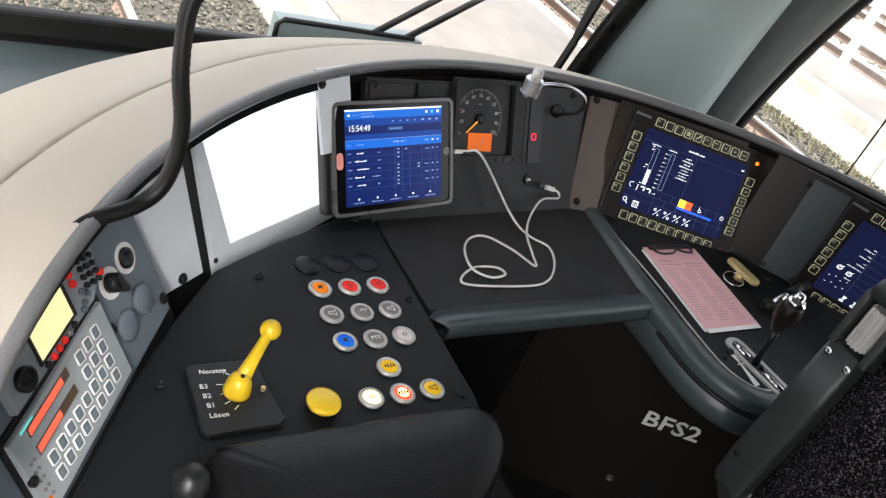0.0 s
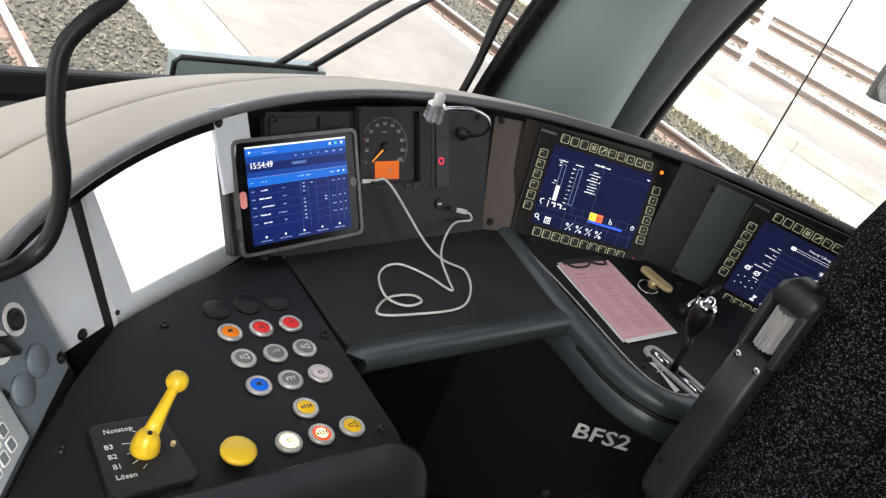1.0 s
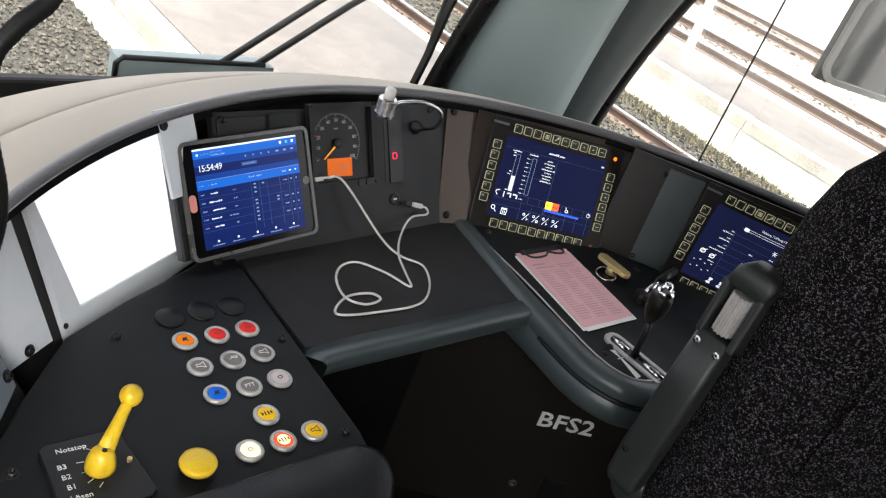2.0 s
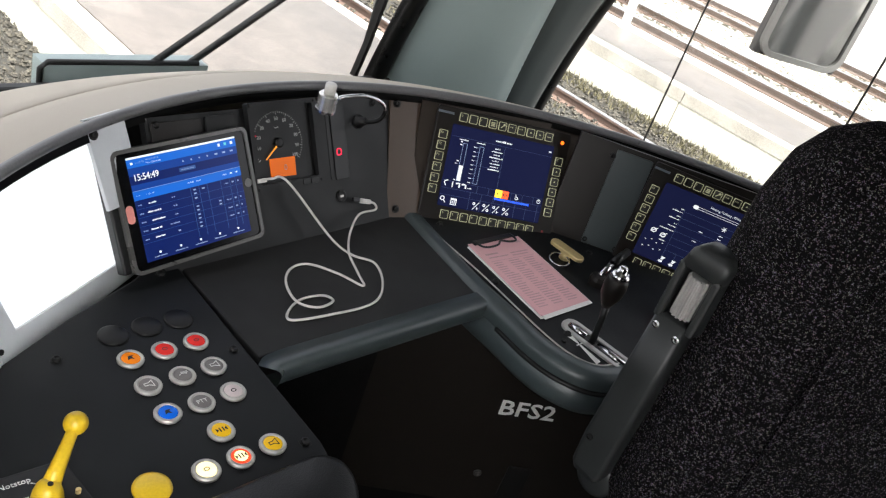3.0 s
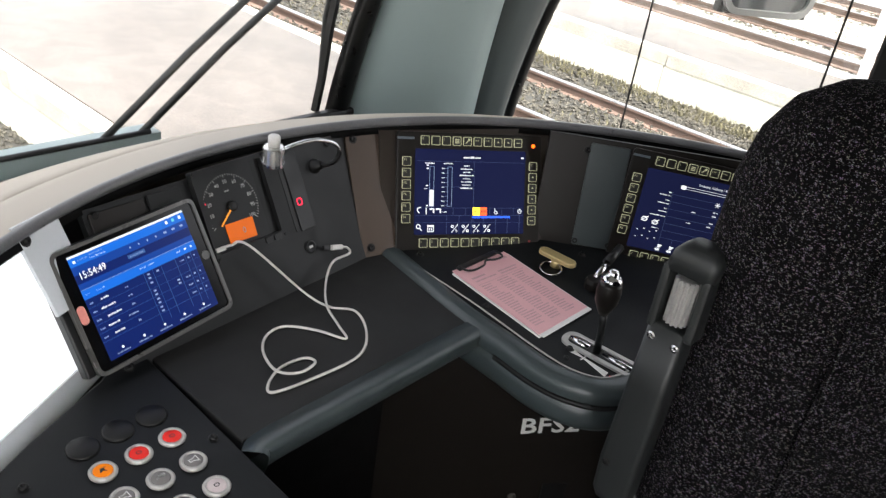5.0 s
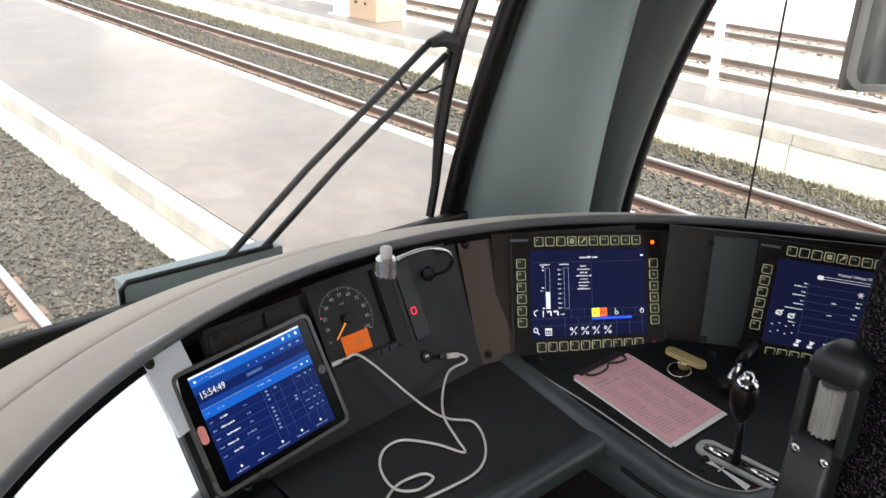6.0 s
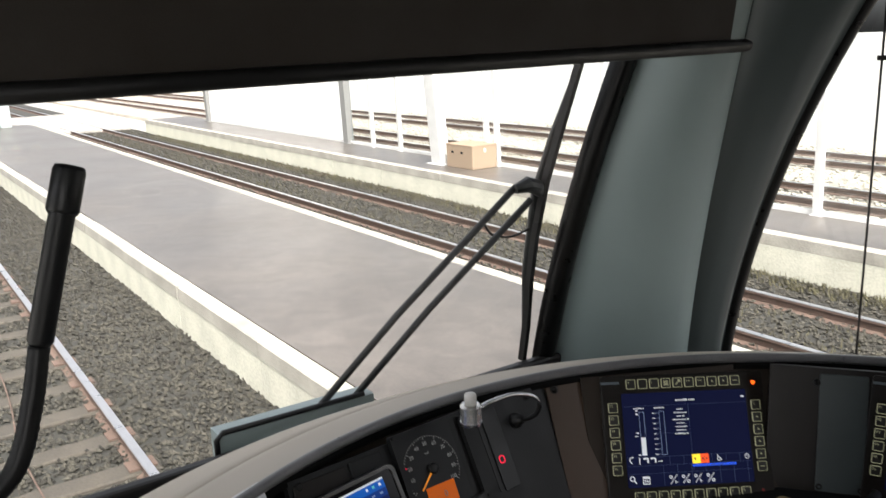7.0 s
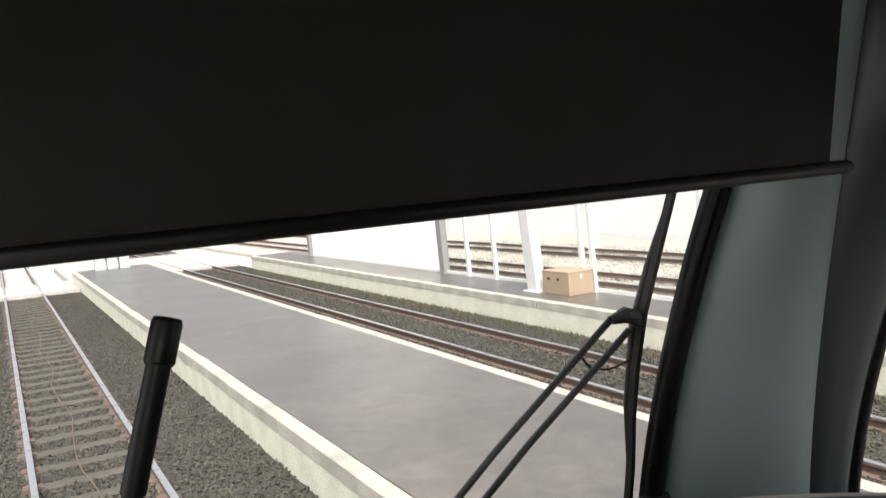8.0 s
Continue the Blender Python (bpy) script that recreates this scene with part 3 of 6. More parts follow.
# ---- displays with soft keys ----
def bars(parent, material, items, n, name="line"):
    """Short flat bars (u0, u1, v0, v1) as marks on a screen; thin lines of print are broken into strokes."""
    for u0, u1, v0, v1 in items:
        h = v1 - v0
        if name != "line" or h > 0.006 or h < 0.0012 or u1 - u0 < 2.2 * h:
            part(name, box(u0, u1, v0, v1, n, n + 0.0004), material, parent)
            continue
        rng = random.Random(int(u0 * 1e5) * 31 + int(v0 * 1e5))
        bm, u = bmesh.new(), u0
        while u < u1 - h * 0.3:
            w = min(h * rng.uniform(0.35, 0.75), u1 - u)
            box(u, u + w, v0 + h * rng.choice((0.0, 0.0, 0.1)), v1 - h * rng.choice((0.0, 0.25, 0.3, 0.3)), n, n + 0.0003, bm=bm)
            u += w + h * (0.22 if rng.random() < 0.85 else 0.7)
        part("print_line", bm, material, parent)


def soft_key_display(m, which):
    label = "driver display with a navy screen and olive-outlined soft keys round it"
    ob = thing("driver_display", m, label, "display", "driver displays")
    part("bezel", prism(round_rect(-0.172, 0.132, -0.012, 0.224, 0.006), 0.0, 0.006, 0.002), M_BLACKPLATE, ob, "black display bezel")
    scr = part("screen", prism(round_rect(-0.136, 0.096, 0.029, 0.192, 0.002, 2), 0.006, 0.0068), M_NAVY, ob, "navy blue lit screen")
    key_mesh = mesh_of(prism(round_rect(-0.0080, 0.0080, -0.0078, 0.0078, 0.0015, 2), 0.006, 0.0080, 0.0008), M_KEY)
    line_mesh = mesh_of(ring(round_rect(-0.0086, 0.0086, -0.0086, 0.0086, 0.002, 2), round_rect(-0.0077, 0.0077, -0.0077, 0.0077, 0.0015, 2), 0.006, 0.0084), M_KEYLINE)
    places = [(-0.117 + 0.0217 * i, 0.208, w) for i, w in enumerate(("0", "", "I", "#", "x", "V>0", "V=0", "*", "*", "-"))]
    places += [(-0.117 + 0.0217 * i, 0.013, str((i + 1) % 10)) for i in range(10)]
    places += [(-0.153, 0.168 - 0.0216 * i, "F%d" % (i + 1)) for i in range(6)] + [(0.113, 0.163 - 0.0216 * i, "C^<>v-"[i]) for i in range(6)]
    for u, v, word in places:
        k = new("soft_key", key_mesh)
        k.parent, k.matrix_basis = ob, pose(u, v, 0)
        o = new("outline", line_mesh)
        o.parent = k
        if word == "#":
            for a in range(3):
                part("symbol", box(-0.0042, 0.0042, -0.0040 + 0.003 * a, -0.0020 + 0.003 * a, 0.0081, 0.0083), M_KEYLINE, k)
        elif word == "x":
            part("symbol", box(-0.0052, 0.0052, -0.0009, 0.0009, 0.0081, 0.0083), M_KEYLINE, k, m=pose(0, 0, 0, 0, 0, 45))
            part("symbol", lathe([(0.0024, 0.0081), (0.0024, 0.0083), (0.001, 0.0083)], 10), M_KEYLINE, k, m=pose(0.0034, 0.0034, 0))
        elif word in ("*", "-", "<", ">", "^", "v"):
            part("symbol", prism([(-0.0022, -0.001), (0.0022, -0.001), (0.0, 0.0025)] if word != "-" else [(-0.004, -0.0006), (0.004, -0.0006), (0.004, 0.0006), (-0.004, 0.0006)], 0.0080, 0.0083), M_KEYLINE, k)
        elif word:
            text_mesh(word, 0.0062 if len(word) < 3 else 0.0046, pose(-0.0058, 0.0008, 0.0082), M_KEYLINE, "symbol", k, depth=0.0001)
    part("led", lathe([(0.004, 0.006), (0.0035, 0.0075), (0, 0.008)], 12), M_LED, ob, "orange pilot light", m=pose(0.113, 0.203, 0))
    part("type_plate", box(-0.172, -0.138, 0.209, 0.2135, 0.006, 0.0065), M_STEEL, ob, "pale blue type plate")
    part("red_mark", box(0.108, 0.113, 0.008, 0.016, 0.006, 0.0064), M_REDPRINT, ob)
    n = 0.0068
    if which == 0:
        bars(scr, M_INK, [(-0.037, -0.001, 0.1755, 0.1795), (0.086, 0.092, 0.1775, 0.1805)], n)
        bars(scr, M_SCREENLINE, [(-0.134, 0.094, 0.1690, 0.1694)], n, "rule")
        bars(scr, M_INK, [(-0.116, -0.096, 0.1640, 0.1666), (-0.078, -0.057, 0.1640, 0.1666)], n)
        for u0 in (-0.1065, -0.0695):
            part("gauge_frame", ring([(u0, 0.083), (u0 + 0.0095, 0.083), (u0 + 0.0095, 0.159), (u0, 0.159)], [(u0 + 0.0007, 0.0837), (u0 + 0.0088, 0.0837), (u0 + 0.0088, 0.1583), (u0 + 0.0007, 0.1583)], n, n + 0.0003), M_INKDIM, scr)
        bars(scr, M_INK, [(-0.1058, -0.0977, 0.0837, 0.1145)], n, "level")
        for k in range(9):
            bars(scr, M_INK, [(-0.0815, -0.0755, 0.0835 + 0.0089 * k, 0.0857 + 0.0089 * k)], n)
            bars(scr, M_INKDIM, [(-0.0745, -0.0700, 0.0845 + 0.0089 * k, 0.0850 + 0.0089 * k)], n, "scale_mark")
        bars(scr, M_INK, [(-0.1165, -0.1095, 0.1160, 0.1182), (-0.1135, -0.1090, 0.1215, 0.1237), (-0.1125, -0.1085, 0.1540, 0.1562), (-0.1125, -0.1085, 0.1600, 0.1622), (-0.1125, -0.1085, 0.0835, 0.0857)], n)
        for k in range(8):
            w = (0.006, 0.012, 0.007, 0.015, 0.0075, 0.011, 0.009, 0.013)[k]
            bars(scr, M_INK, [(-0.030 - w, -0.030 + w, 0.1600 - 0.0061 * k, 0.1626 - 0.0061 * k)], n)
        bars(scr, M_SCREENLINE, [(-0.0145, -0.0141, 0.053, 0.168), (-0.080, -0.016, 0.1204, 0.1208), (-0.134, 0.094, 0.0800, 0.0804), (-0.134, 0.094, 0.0655, 0.0659), (-0.134, 0.094, 0.0520, 0.0524)], n, "rule")
        for k in range(13):
            bars(scr, M_SCREENLINE, [(-0.070 + 0.0130 * k, -0.0696 + 0.0130 * k, 0.0655 if k % 2 else 0.030, 0.080 if k % 2 else 0.0655)], n, "rule")
        bars(scr, M_SYEL, [(-0.0155, -0.0005, 0.0655, 0.0815)], n, "yellow_field")
        bars(scr, M_SRED, [(-0.0005, 0.0150, 0.0655, 0.0815)], n, "red_field")
        for u in (-0.0105, 0.0035, 0.0105):
            part("symbol", prism([(u - 0.002, 0.0735), (u + 0.0015, 0.0765), (u + 0.0015, 0.0705)], n + 0.0003, n + 0.0006), M_DISPLAYPANEL, scr)
        bars(scr, M_DISPLAYPANEL, [(0.0066, 0.0074, 0.069, 0.078)], n + 0.0003, "symbol")
        bars(scr, M_BLUELINE, [(-0.0155, 0.065, 0.0605, 0.0643)], n, "blue_line")
        bars(scr, M_SCREENLINE, [(-0.013, 0.063, 0.0613, 0.0635)], n + 0.0003)

        def loop(cu, cv, r0, r1, parent=scr):
            part("symbol", ring([(cu + r1 * math.cos(a * 0.4189), cv + r1 * math.sin(a * 0.4189)) for a in range(15)], [(cu + r0 * math.cos(a * 0.4189), cv + r0 * math.sin(a * 0.4189)) for a in range(15)], n, n + 0.0004), M_INK, parent)
        loop(0.0865, 0.0735, 0.0032, 0.0043)
        bars(scr, M_INK, [(0.0861, 0.0869, 0.0735, 0.0790)], n, "symbol")
        loop(0.034, 0.0715, 0.0024, 0.0036)
        part("symbol", tube([(0.0318, 0.0795, n), (0.0325, 0.0745, n), (0.0362, 0.0735, n), (0.0385, 0.0695, n)], 0.0008, 6), M_INK, scr)
        for u, pts in ((-0.127, [(0.004, 0.007), (-0.002, 0.005), (-0.003, 0.001), (0.001, -0.004)]), (-0.112, [(0.0, 0.006), (0.0, -0.006)]), (-0.100, [(-0.005, 0.003), (0.0, 0.004), (0.003, 0.004), (0.003, -0.004)]), (-0.087, [(-0.005, 0.003), (0.0, 0.004), (0.004, 0.003), (0.004, -0.004)])):
            part("symbol", tube([(u + a, 0.0745 + b, n) for a, b in pts], 0.0010 if u < -0.11 else 0.0016, 6), M_INK, scr)
        bars(scr, M_INK, [(-0.078, -0.070, 0.0715, 0.0737)], n)
        loop(-0.1275, 0.0445, 0.0030, 0.0047)
        part("symbol", tube([(-0.1245, 0.0412, n), (-0.1205, 0.0365, n)], 0.0011, 6), M_INK, scr)
        part("symbol", ring([(-0.109, 0.034), (-0.096, 0.034), (-0.096, 0.0475), (-0.109, 0.0475)], [(-0.1075, 0.0355), (-0.0975, 0.0355), (-0.0975, 0.0435), (-0.1075, 0.0435)], n, n + 0.0003), M_INK, scr)
        bars(scr, M_INK, [(-0.1055, -0.1035, 0.037, 0.042), (-0.1015, -0.0995, 0.037, 0.042)], n, "symbol")
        for k in range(4):
            u = -0.061 + 0.0228 * k
            part("symbol", tube([(u + 0.002, 0.0325, n), (u + 0.0150, 0.0485, n)], 0.0007, 6), M_INK, scr)
            loop(u + 0.0035, 0.0445, 0.0014, 0.0030)
            if k % 2:
                loop(u + 0.0125, 0.0360, 0.0014, 0.0030)
            else:
                bars(scr, M_INK, [(u + 0.0108, u + 0.0120, 0.0330, 0.0390), (u + 0.0120, u + 0.0148, 0.0350, 0.0362)], n, "symbol")
    else:
        text_mesh("Heizung / L\u00fcftung / Klima", 0.0066, pose(-0.030, 0.1765, n), M_INK, "heading", scr, depth=0.0002)
        bars(scr, M_INK, [(-0.056, 0.094, 0.1700, 0.1706), (-0.056, 0.094, 0.1655, 0.1661)], n, "rule")
        part("slider", prism(round_rect(-0.064, -0.053, 0.1640, 0.1720, 0.003, 3), n, n + 0.0004), M_INK, scr)
        for k in range(7):
            w = (0.006, 0.022, 0.008, 0.022, 0.006, 0.017, 0.030)[k]
            bars(scr, M_INK, [(-0.078 - w, -0.078, 0.1520 - 0.0068 * k - 0.003 * (k // 2), 0.1546 - 0.0068 * k - 0.003 * (k // 2))], n)
        for k in range(7):
            bars(scr, M_SCREENLINE, [(-0.076, 0.094, 0.060 + 0.0150 * k, 0.0604 + 0.0150 * k)], n, "rule")
        for u in (-0.076, -0.050, -0.024, 0.002, 0.030, 0.058):
            bars(scr, M_SCREENLINE, [(u, u + 0.0004, 0.030, 0.060 if u > -0.07 else 0.155)], n, "rule")
        for u, v in ((-0.030, 0.1225), (0.012, 0.1300), (0.012, 0.1225), (-0.034, 0.0995), (0.010, 0.1075), (0.008, 0.0995), (0.056, 0.1150), (0.054, 0.0900)):
            bars(scr, M_INK, [(u, u + 0.0085, v, v + 0.0026)], n)
        for k in range(3):
            part("symbol", box(-0.0055, 0.0055, -0.0006, 0.0006, n, n + 0.0004), M_INK, scr, m=pose(0.016, 0.147, 0, 0, 0, 60 * k))
        for u, v in ((-0.116, 0.091), (-0.094, 0.088)):
            part("symbol", ring([(u + 0.0062 * math.cos(a * 0.628), v + 0.0052 * math.sin(a * 0.628)) for a in range(10)], [(u + 0.0040 * math.cos(a * 0.628), v + 0.0030 * math.sin(a * 0.628)) for a in range(10)], n, n + 0.0004), M_INK, scr)
            part("symbol", tube([(u - 0.006, v - 0.004, n), (u + 0.007, v + 0.006, n)], 0.0009, 6), M_INK, scr)
        bars(scr, M_INK, [(-0.098, -0.084, 0.0760, 0.0785)], n)
        for k in range(8):
            u, v = -0.126 + 0.0125 * (k % 4), 0.068 - 0.015 * (k // 4) + 0.004 * (k % 2)
            part("symbol", prism([(u, v), (u + 0.002, v - 0.0022), (u + 0.004, v)], n, n + 0.0004), M_INK, scr)
        for u in (-0.080, -0.056, -0.032, -0.010):
            part("symbol", prism([(u, 0.034), (u + 0.004, 0.032), (u + 0.010, 0.033), (u + 0.009, 0.039), (u + 0.013, 0.045), (u + 0.004, 0.046), (u + 0.005, 0.041)], n, n + 0.0004), M_INK, scr)
            bars(scr, M_NAVY, [(u + 0.002, u + 0.010, 0.0375, 0.0387)], n + 0.0004, "symbol")
    return ob


soft_key_display(FACETS["display"] @ pose(-0.02, 0.107, 0.0005, 0, 0, -2.6) @ pose(0.02, -0.107, 0), 0)
soft_key_display(FACETS["second"] @ pose(0.001, 0.092, 0.0005, 0, 0, -3.2) @ pose(0.02, -0.107, 0), 1)


# ---- desk ----
DESK_L = [(0.085, 0.46), (0.28, 0.46), (0.30, 0.60), (0.672, 0.60), (0.684, 0.66), (0.697, 1.10), (0.66, 1.075), (0.62, 1.045), (0.50, 0.990), (0.40, 0.935), (0.325, 0.845), (0.258, 0.752), (0.172, 0.610), (0.105, 0.49)]
structure("desk_left", prism(DESK_L, 0.735, 0.78, 0.003), M_DESK, "dark grey desk top with rows of push buttons", "desk")
# A dark plate stands in for the shadow in this gap.
structure("desk_trough", box(-0.10, 0.70, 0.40, 1.16, 0.66, 0.70), M_DARK, "trough behind the desk edge, near-black for its shade", "desk")
structure("desk_tray", prism([(0.7005, 0.830), (1.150, 0.828), (1.162, 0.84), (1.203, 1.085), (1.15, 1.14), (0.7005, 1.14)], 0.735, 0.777, 0.003), M_TRAY, "black ribbed rubber mat sunk in the desk", "desk")
EDGE = smooth_line([(1.205, 1.090, 0), (1.182, 0.96, 0), (1.165, 0.85, 0), (1.160, 0.76, 0), (1.154, 0.68, 0), (1.163, 0.625, 0), (1.192, 0.578, 0), (1.245, 0.553, 0), (1.34, 0.535, 0), (1.55, 0.50, 0), (1.90, 0.45, 0)], 6)
structure("desk_right", prism([(p.x + 0.012, p.y) for p in EDGE] + [(1.96, 0.72), (1.60, 1.05), (1.26, 1.16)], 0.735, 0.780, 0.002), M_DESK, "dark desk top beside the displays", "desk")


def swept(path, profile):
    """A strip along a path in plan; the profile gives steps outwards to the path's right, and heights."""
    rows = []
    for o, z in profile:
        row = []
        for i, p in enumerate(path):
            d = path[min(i + 1, len(path) - 1)] - path[max(i - 1, 0)]
            side = Vector((d.y, -d.x, 0)).normalized()
            row.append((p.x + side.x * o, p.y + side.y * o, z))
        rows.append(row)
    return sheet(rows)


def arc(cx, cz, r, a0, a1, n=5):
    return [(cx + r * math.cos(radians(a0 + (a1 - a0) * i / n)), cz + r * math.sin(radians(a0 + (a1 - a0) * i / n))) for i in range(n + 1)]


# the raised lip that runs round the kneewell and the right-hand desk
lip_profile = [(-0.024, 0.776), (-0.023, 0.7830), (-0.014, 0.7850)] + arc(-0.002, 0.767, 0.018, 90, 0, 6) + [(0.0155, 0.757)]
right_edge = [p for p in EDGE]
structure("desk_lip", sharp(swept(right_edge, lip_profile), 60), M_LIP, "slate-coloured rounded lip along the desk edge", "edge trim", smooth=True)
skirt = [(0.0155, 0.757), (0.009, 0.754), (0.009, 0.746), (0.015, 0.743), (0.013, 0.71), (0.008, 0.700), (-0.01, 0.696)]
structure("desk_skirt", sharp(swept(right_edge[9:], skirt), 60), M_LIP, "slate-coloured side of the desk above the kneewell", "desk", smooth=True)


def beside(path, o, z):
    out = []
    for i, p in enumerate(path):
        d = path[min(i + 1, len(path) - 1)] - path[max(i - 1, 0)]
        side = Vector((d.y, -d.x, 0)).normalized()
        out.append(Vector((p.x + side.x * o, p.y + side.y * o, z)))
    return out


structure("desk_bead", tube(beside(right_edge[18:], 0.0125, 0.750), 0.0046, 8), M_RUBBER, "black rubber bead along the desk side", "edge trim", smooth=True)
white_line = smooth_line([(1.216, 1.088, 0.7822), (1.208, 1.021, 0.7822), (1.202, 0.869, 0.7822), (1.1875, 0.73, 0.7822), (1.184, 0.66, 0.7822), (1.192, 0.62, 0.7822), (1.212, 0.592, 0.7822), (1.252, 0.579, 0.7822), (1.34, 0.563, 0.7822), (1.55, 0.53, 0.7822)], 6)
structure("desk_piping", tube(white_line, 0.0016, 6), M_RING, "thin pale metal strip let into the desk edge", "edge trim", smooth=True)
FRONT = smooth_line([(0.690, 0.70, 0), (0.694, 0.775, 0), (0.704, 0.803, 0), (0.74, 0.812, 0), (0.90, 0.812, 0), (1.06, 0.812, 0), (1.10, 0.812, 0), (1.135, 0.811, 0), (1.165, 0.810, 0)], 6)
structure("desk_lip", sharp(swept(FRONT[11:], [(-0.020, 0.772), (-0.0195, 0.7795), (0.004, 0.7800)] + arc(0.006, 0.770, 0.010, 90, 0, 6) + [(0.0150, 0.760), (0.012, 0.746), (0.006, 0.738), (-0.03, 0.736)]), 60), M_LIP, "slate-coloured rounded front lip of the desk", "edge trim", smooth=True)
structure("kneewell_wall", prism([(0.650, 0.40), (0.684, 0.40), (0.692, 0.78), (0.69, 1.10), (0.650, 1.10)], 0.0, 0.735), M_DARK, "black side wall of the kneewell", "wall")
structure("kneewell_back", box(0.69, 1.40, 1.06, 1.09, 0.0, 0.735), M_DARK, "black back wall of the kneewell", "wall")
M_EDGEDARK = mat("dull_screw_steel", (0.09, 0.085, 0.08), 0.4, metal=0.6, scale=40, vary=0.1)
M_WELL = mat("brownblack_panel", (0.0105, 0.0084, 0.0068), 0.46, scale=8, vary=0.2, spec=0.3)
well = Matrix(((0.78, 0, -0.62, 1.5316), (-0.62, 0, -0.78, 0.8190), (0, 1, 0, 0.0), (0, 0, 0, 1)))
well_panel = structure("kneewell_panel", box(-0.42, 0.55, 0.0, 0.735, -0.03, 0.0), M_WELL, "brown-black panel under the desk, lettered BFS2", "panel", m=well)
text_mesh("BFS2", 0.061, Matrix(((1, -0.20, 0, -0.0735), (-0.10, 1, 0, 0.3205), (0, 0, 1, 0.001), (0, 0, 0, 1))), M_PRINT, "lettering", well_panel, stretch=1.16, bold=0.0009)
part("cover_plate", prism(round_rect(0.015, 0.075, 0.060, 0.165, 0.004), 0.0, 0.004, 0.001), M_RUBBER, well_panel)
part("socket_screw", lathe([(0.010, 0), (0.010, 0.004), (0.006, 0.005), (0.005, 0.002), (0, 0.002)], 14), M_EDGEDARK, well_panel, m=pose(-0.055, 0.125, 0), smooth=True)
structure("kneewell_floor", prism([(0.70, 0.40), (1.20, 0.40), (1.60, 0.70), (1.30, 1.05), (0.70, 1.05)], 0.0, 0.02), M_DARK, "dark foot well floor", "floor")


# arm pad on the desk's front edge
def arm_pad():
    ob = thing("arm_pad", pose(0, 0, 0), "long black leatherette arm pad along the desk edge", "arm pad")
    out = [(0.30, 0.40), (0.30, 0.60), (0.315, 0.625), (0.335, 0.633), (0.50, 0.634), (0.635, 0.634), (0.660, 0.629), (0.676, 0.612), (0.676, 0.585), (0.662, 0.556), (0.628, 0.520), (0.58, 0.485), (0.50, 0.44), (0.42, 0.41)]
    rows, c = [], Vector((0.49, 0.52, 0))
    for k, z in ((0.97, 0.745), (1.0, 0.765), (0.998, 0.785), (0.985, 0.796), (0.955, 0.803), (0.90, 0.807), (0.5, 0.809), (0.02, 0.809)):
        rows.append([(c.x + (x - c.x) * (1 - (1 - k) * 0.8), c.y + (y - c.y) * k, z) for x, y in smooth_loop(out)])
    part("cushion", loft(rows), M_LEATHER, ob, smooth=True)
    part("base", prism([(c.x + (x - c.x) * 0.96, c.y + (y - c.y) * 0.96) for x, y in out], 0.70, 0.747), M_BLACK, ob)


def smooth_loop(points, steps=4):
    p = [Vector((x, y)) for x, y in points]
    out, n = [], len(p)
    for i in range(n):
        a, b, c, d = p[i - 1], p[i], p[(i + 1) % n], p[(i + 2) % n]
        for k in range(steps):
            t = k / steps
            q = 0.5 * ((2 * b) + (c - a) * t + (2 * a - 5 * b + 4 * c - d) * t * t + (3 * b - a - 3 * c + d) * t ** 3)
            out.append((q.x, q.y))
    return out


arm_pad()

# black ball knob
knob = thing("ball_knob", pose(0.277, 0.588, 0.778), "round black ball knob on a short stem", "knob")
part("ball", lathe([(0.006, 0.0), (0.009, 0.008)] + [(0.021 * math.sin(radians(a)), 0.026 - 0.021 * math.cos(radians(a))) for a in range(30, 181, 15)], 20), M_BLACK, knob, smooth=True)


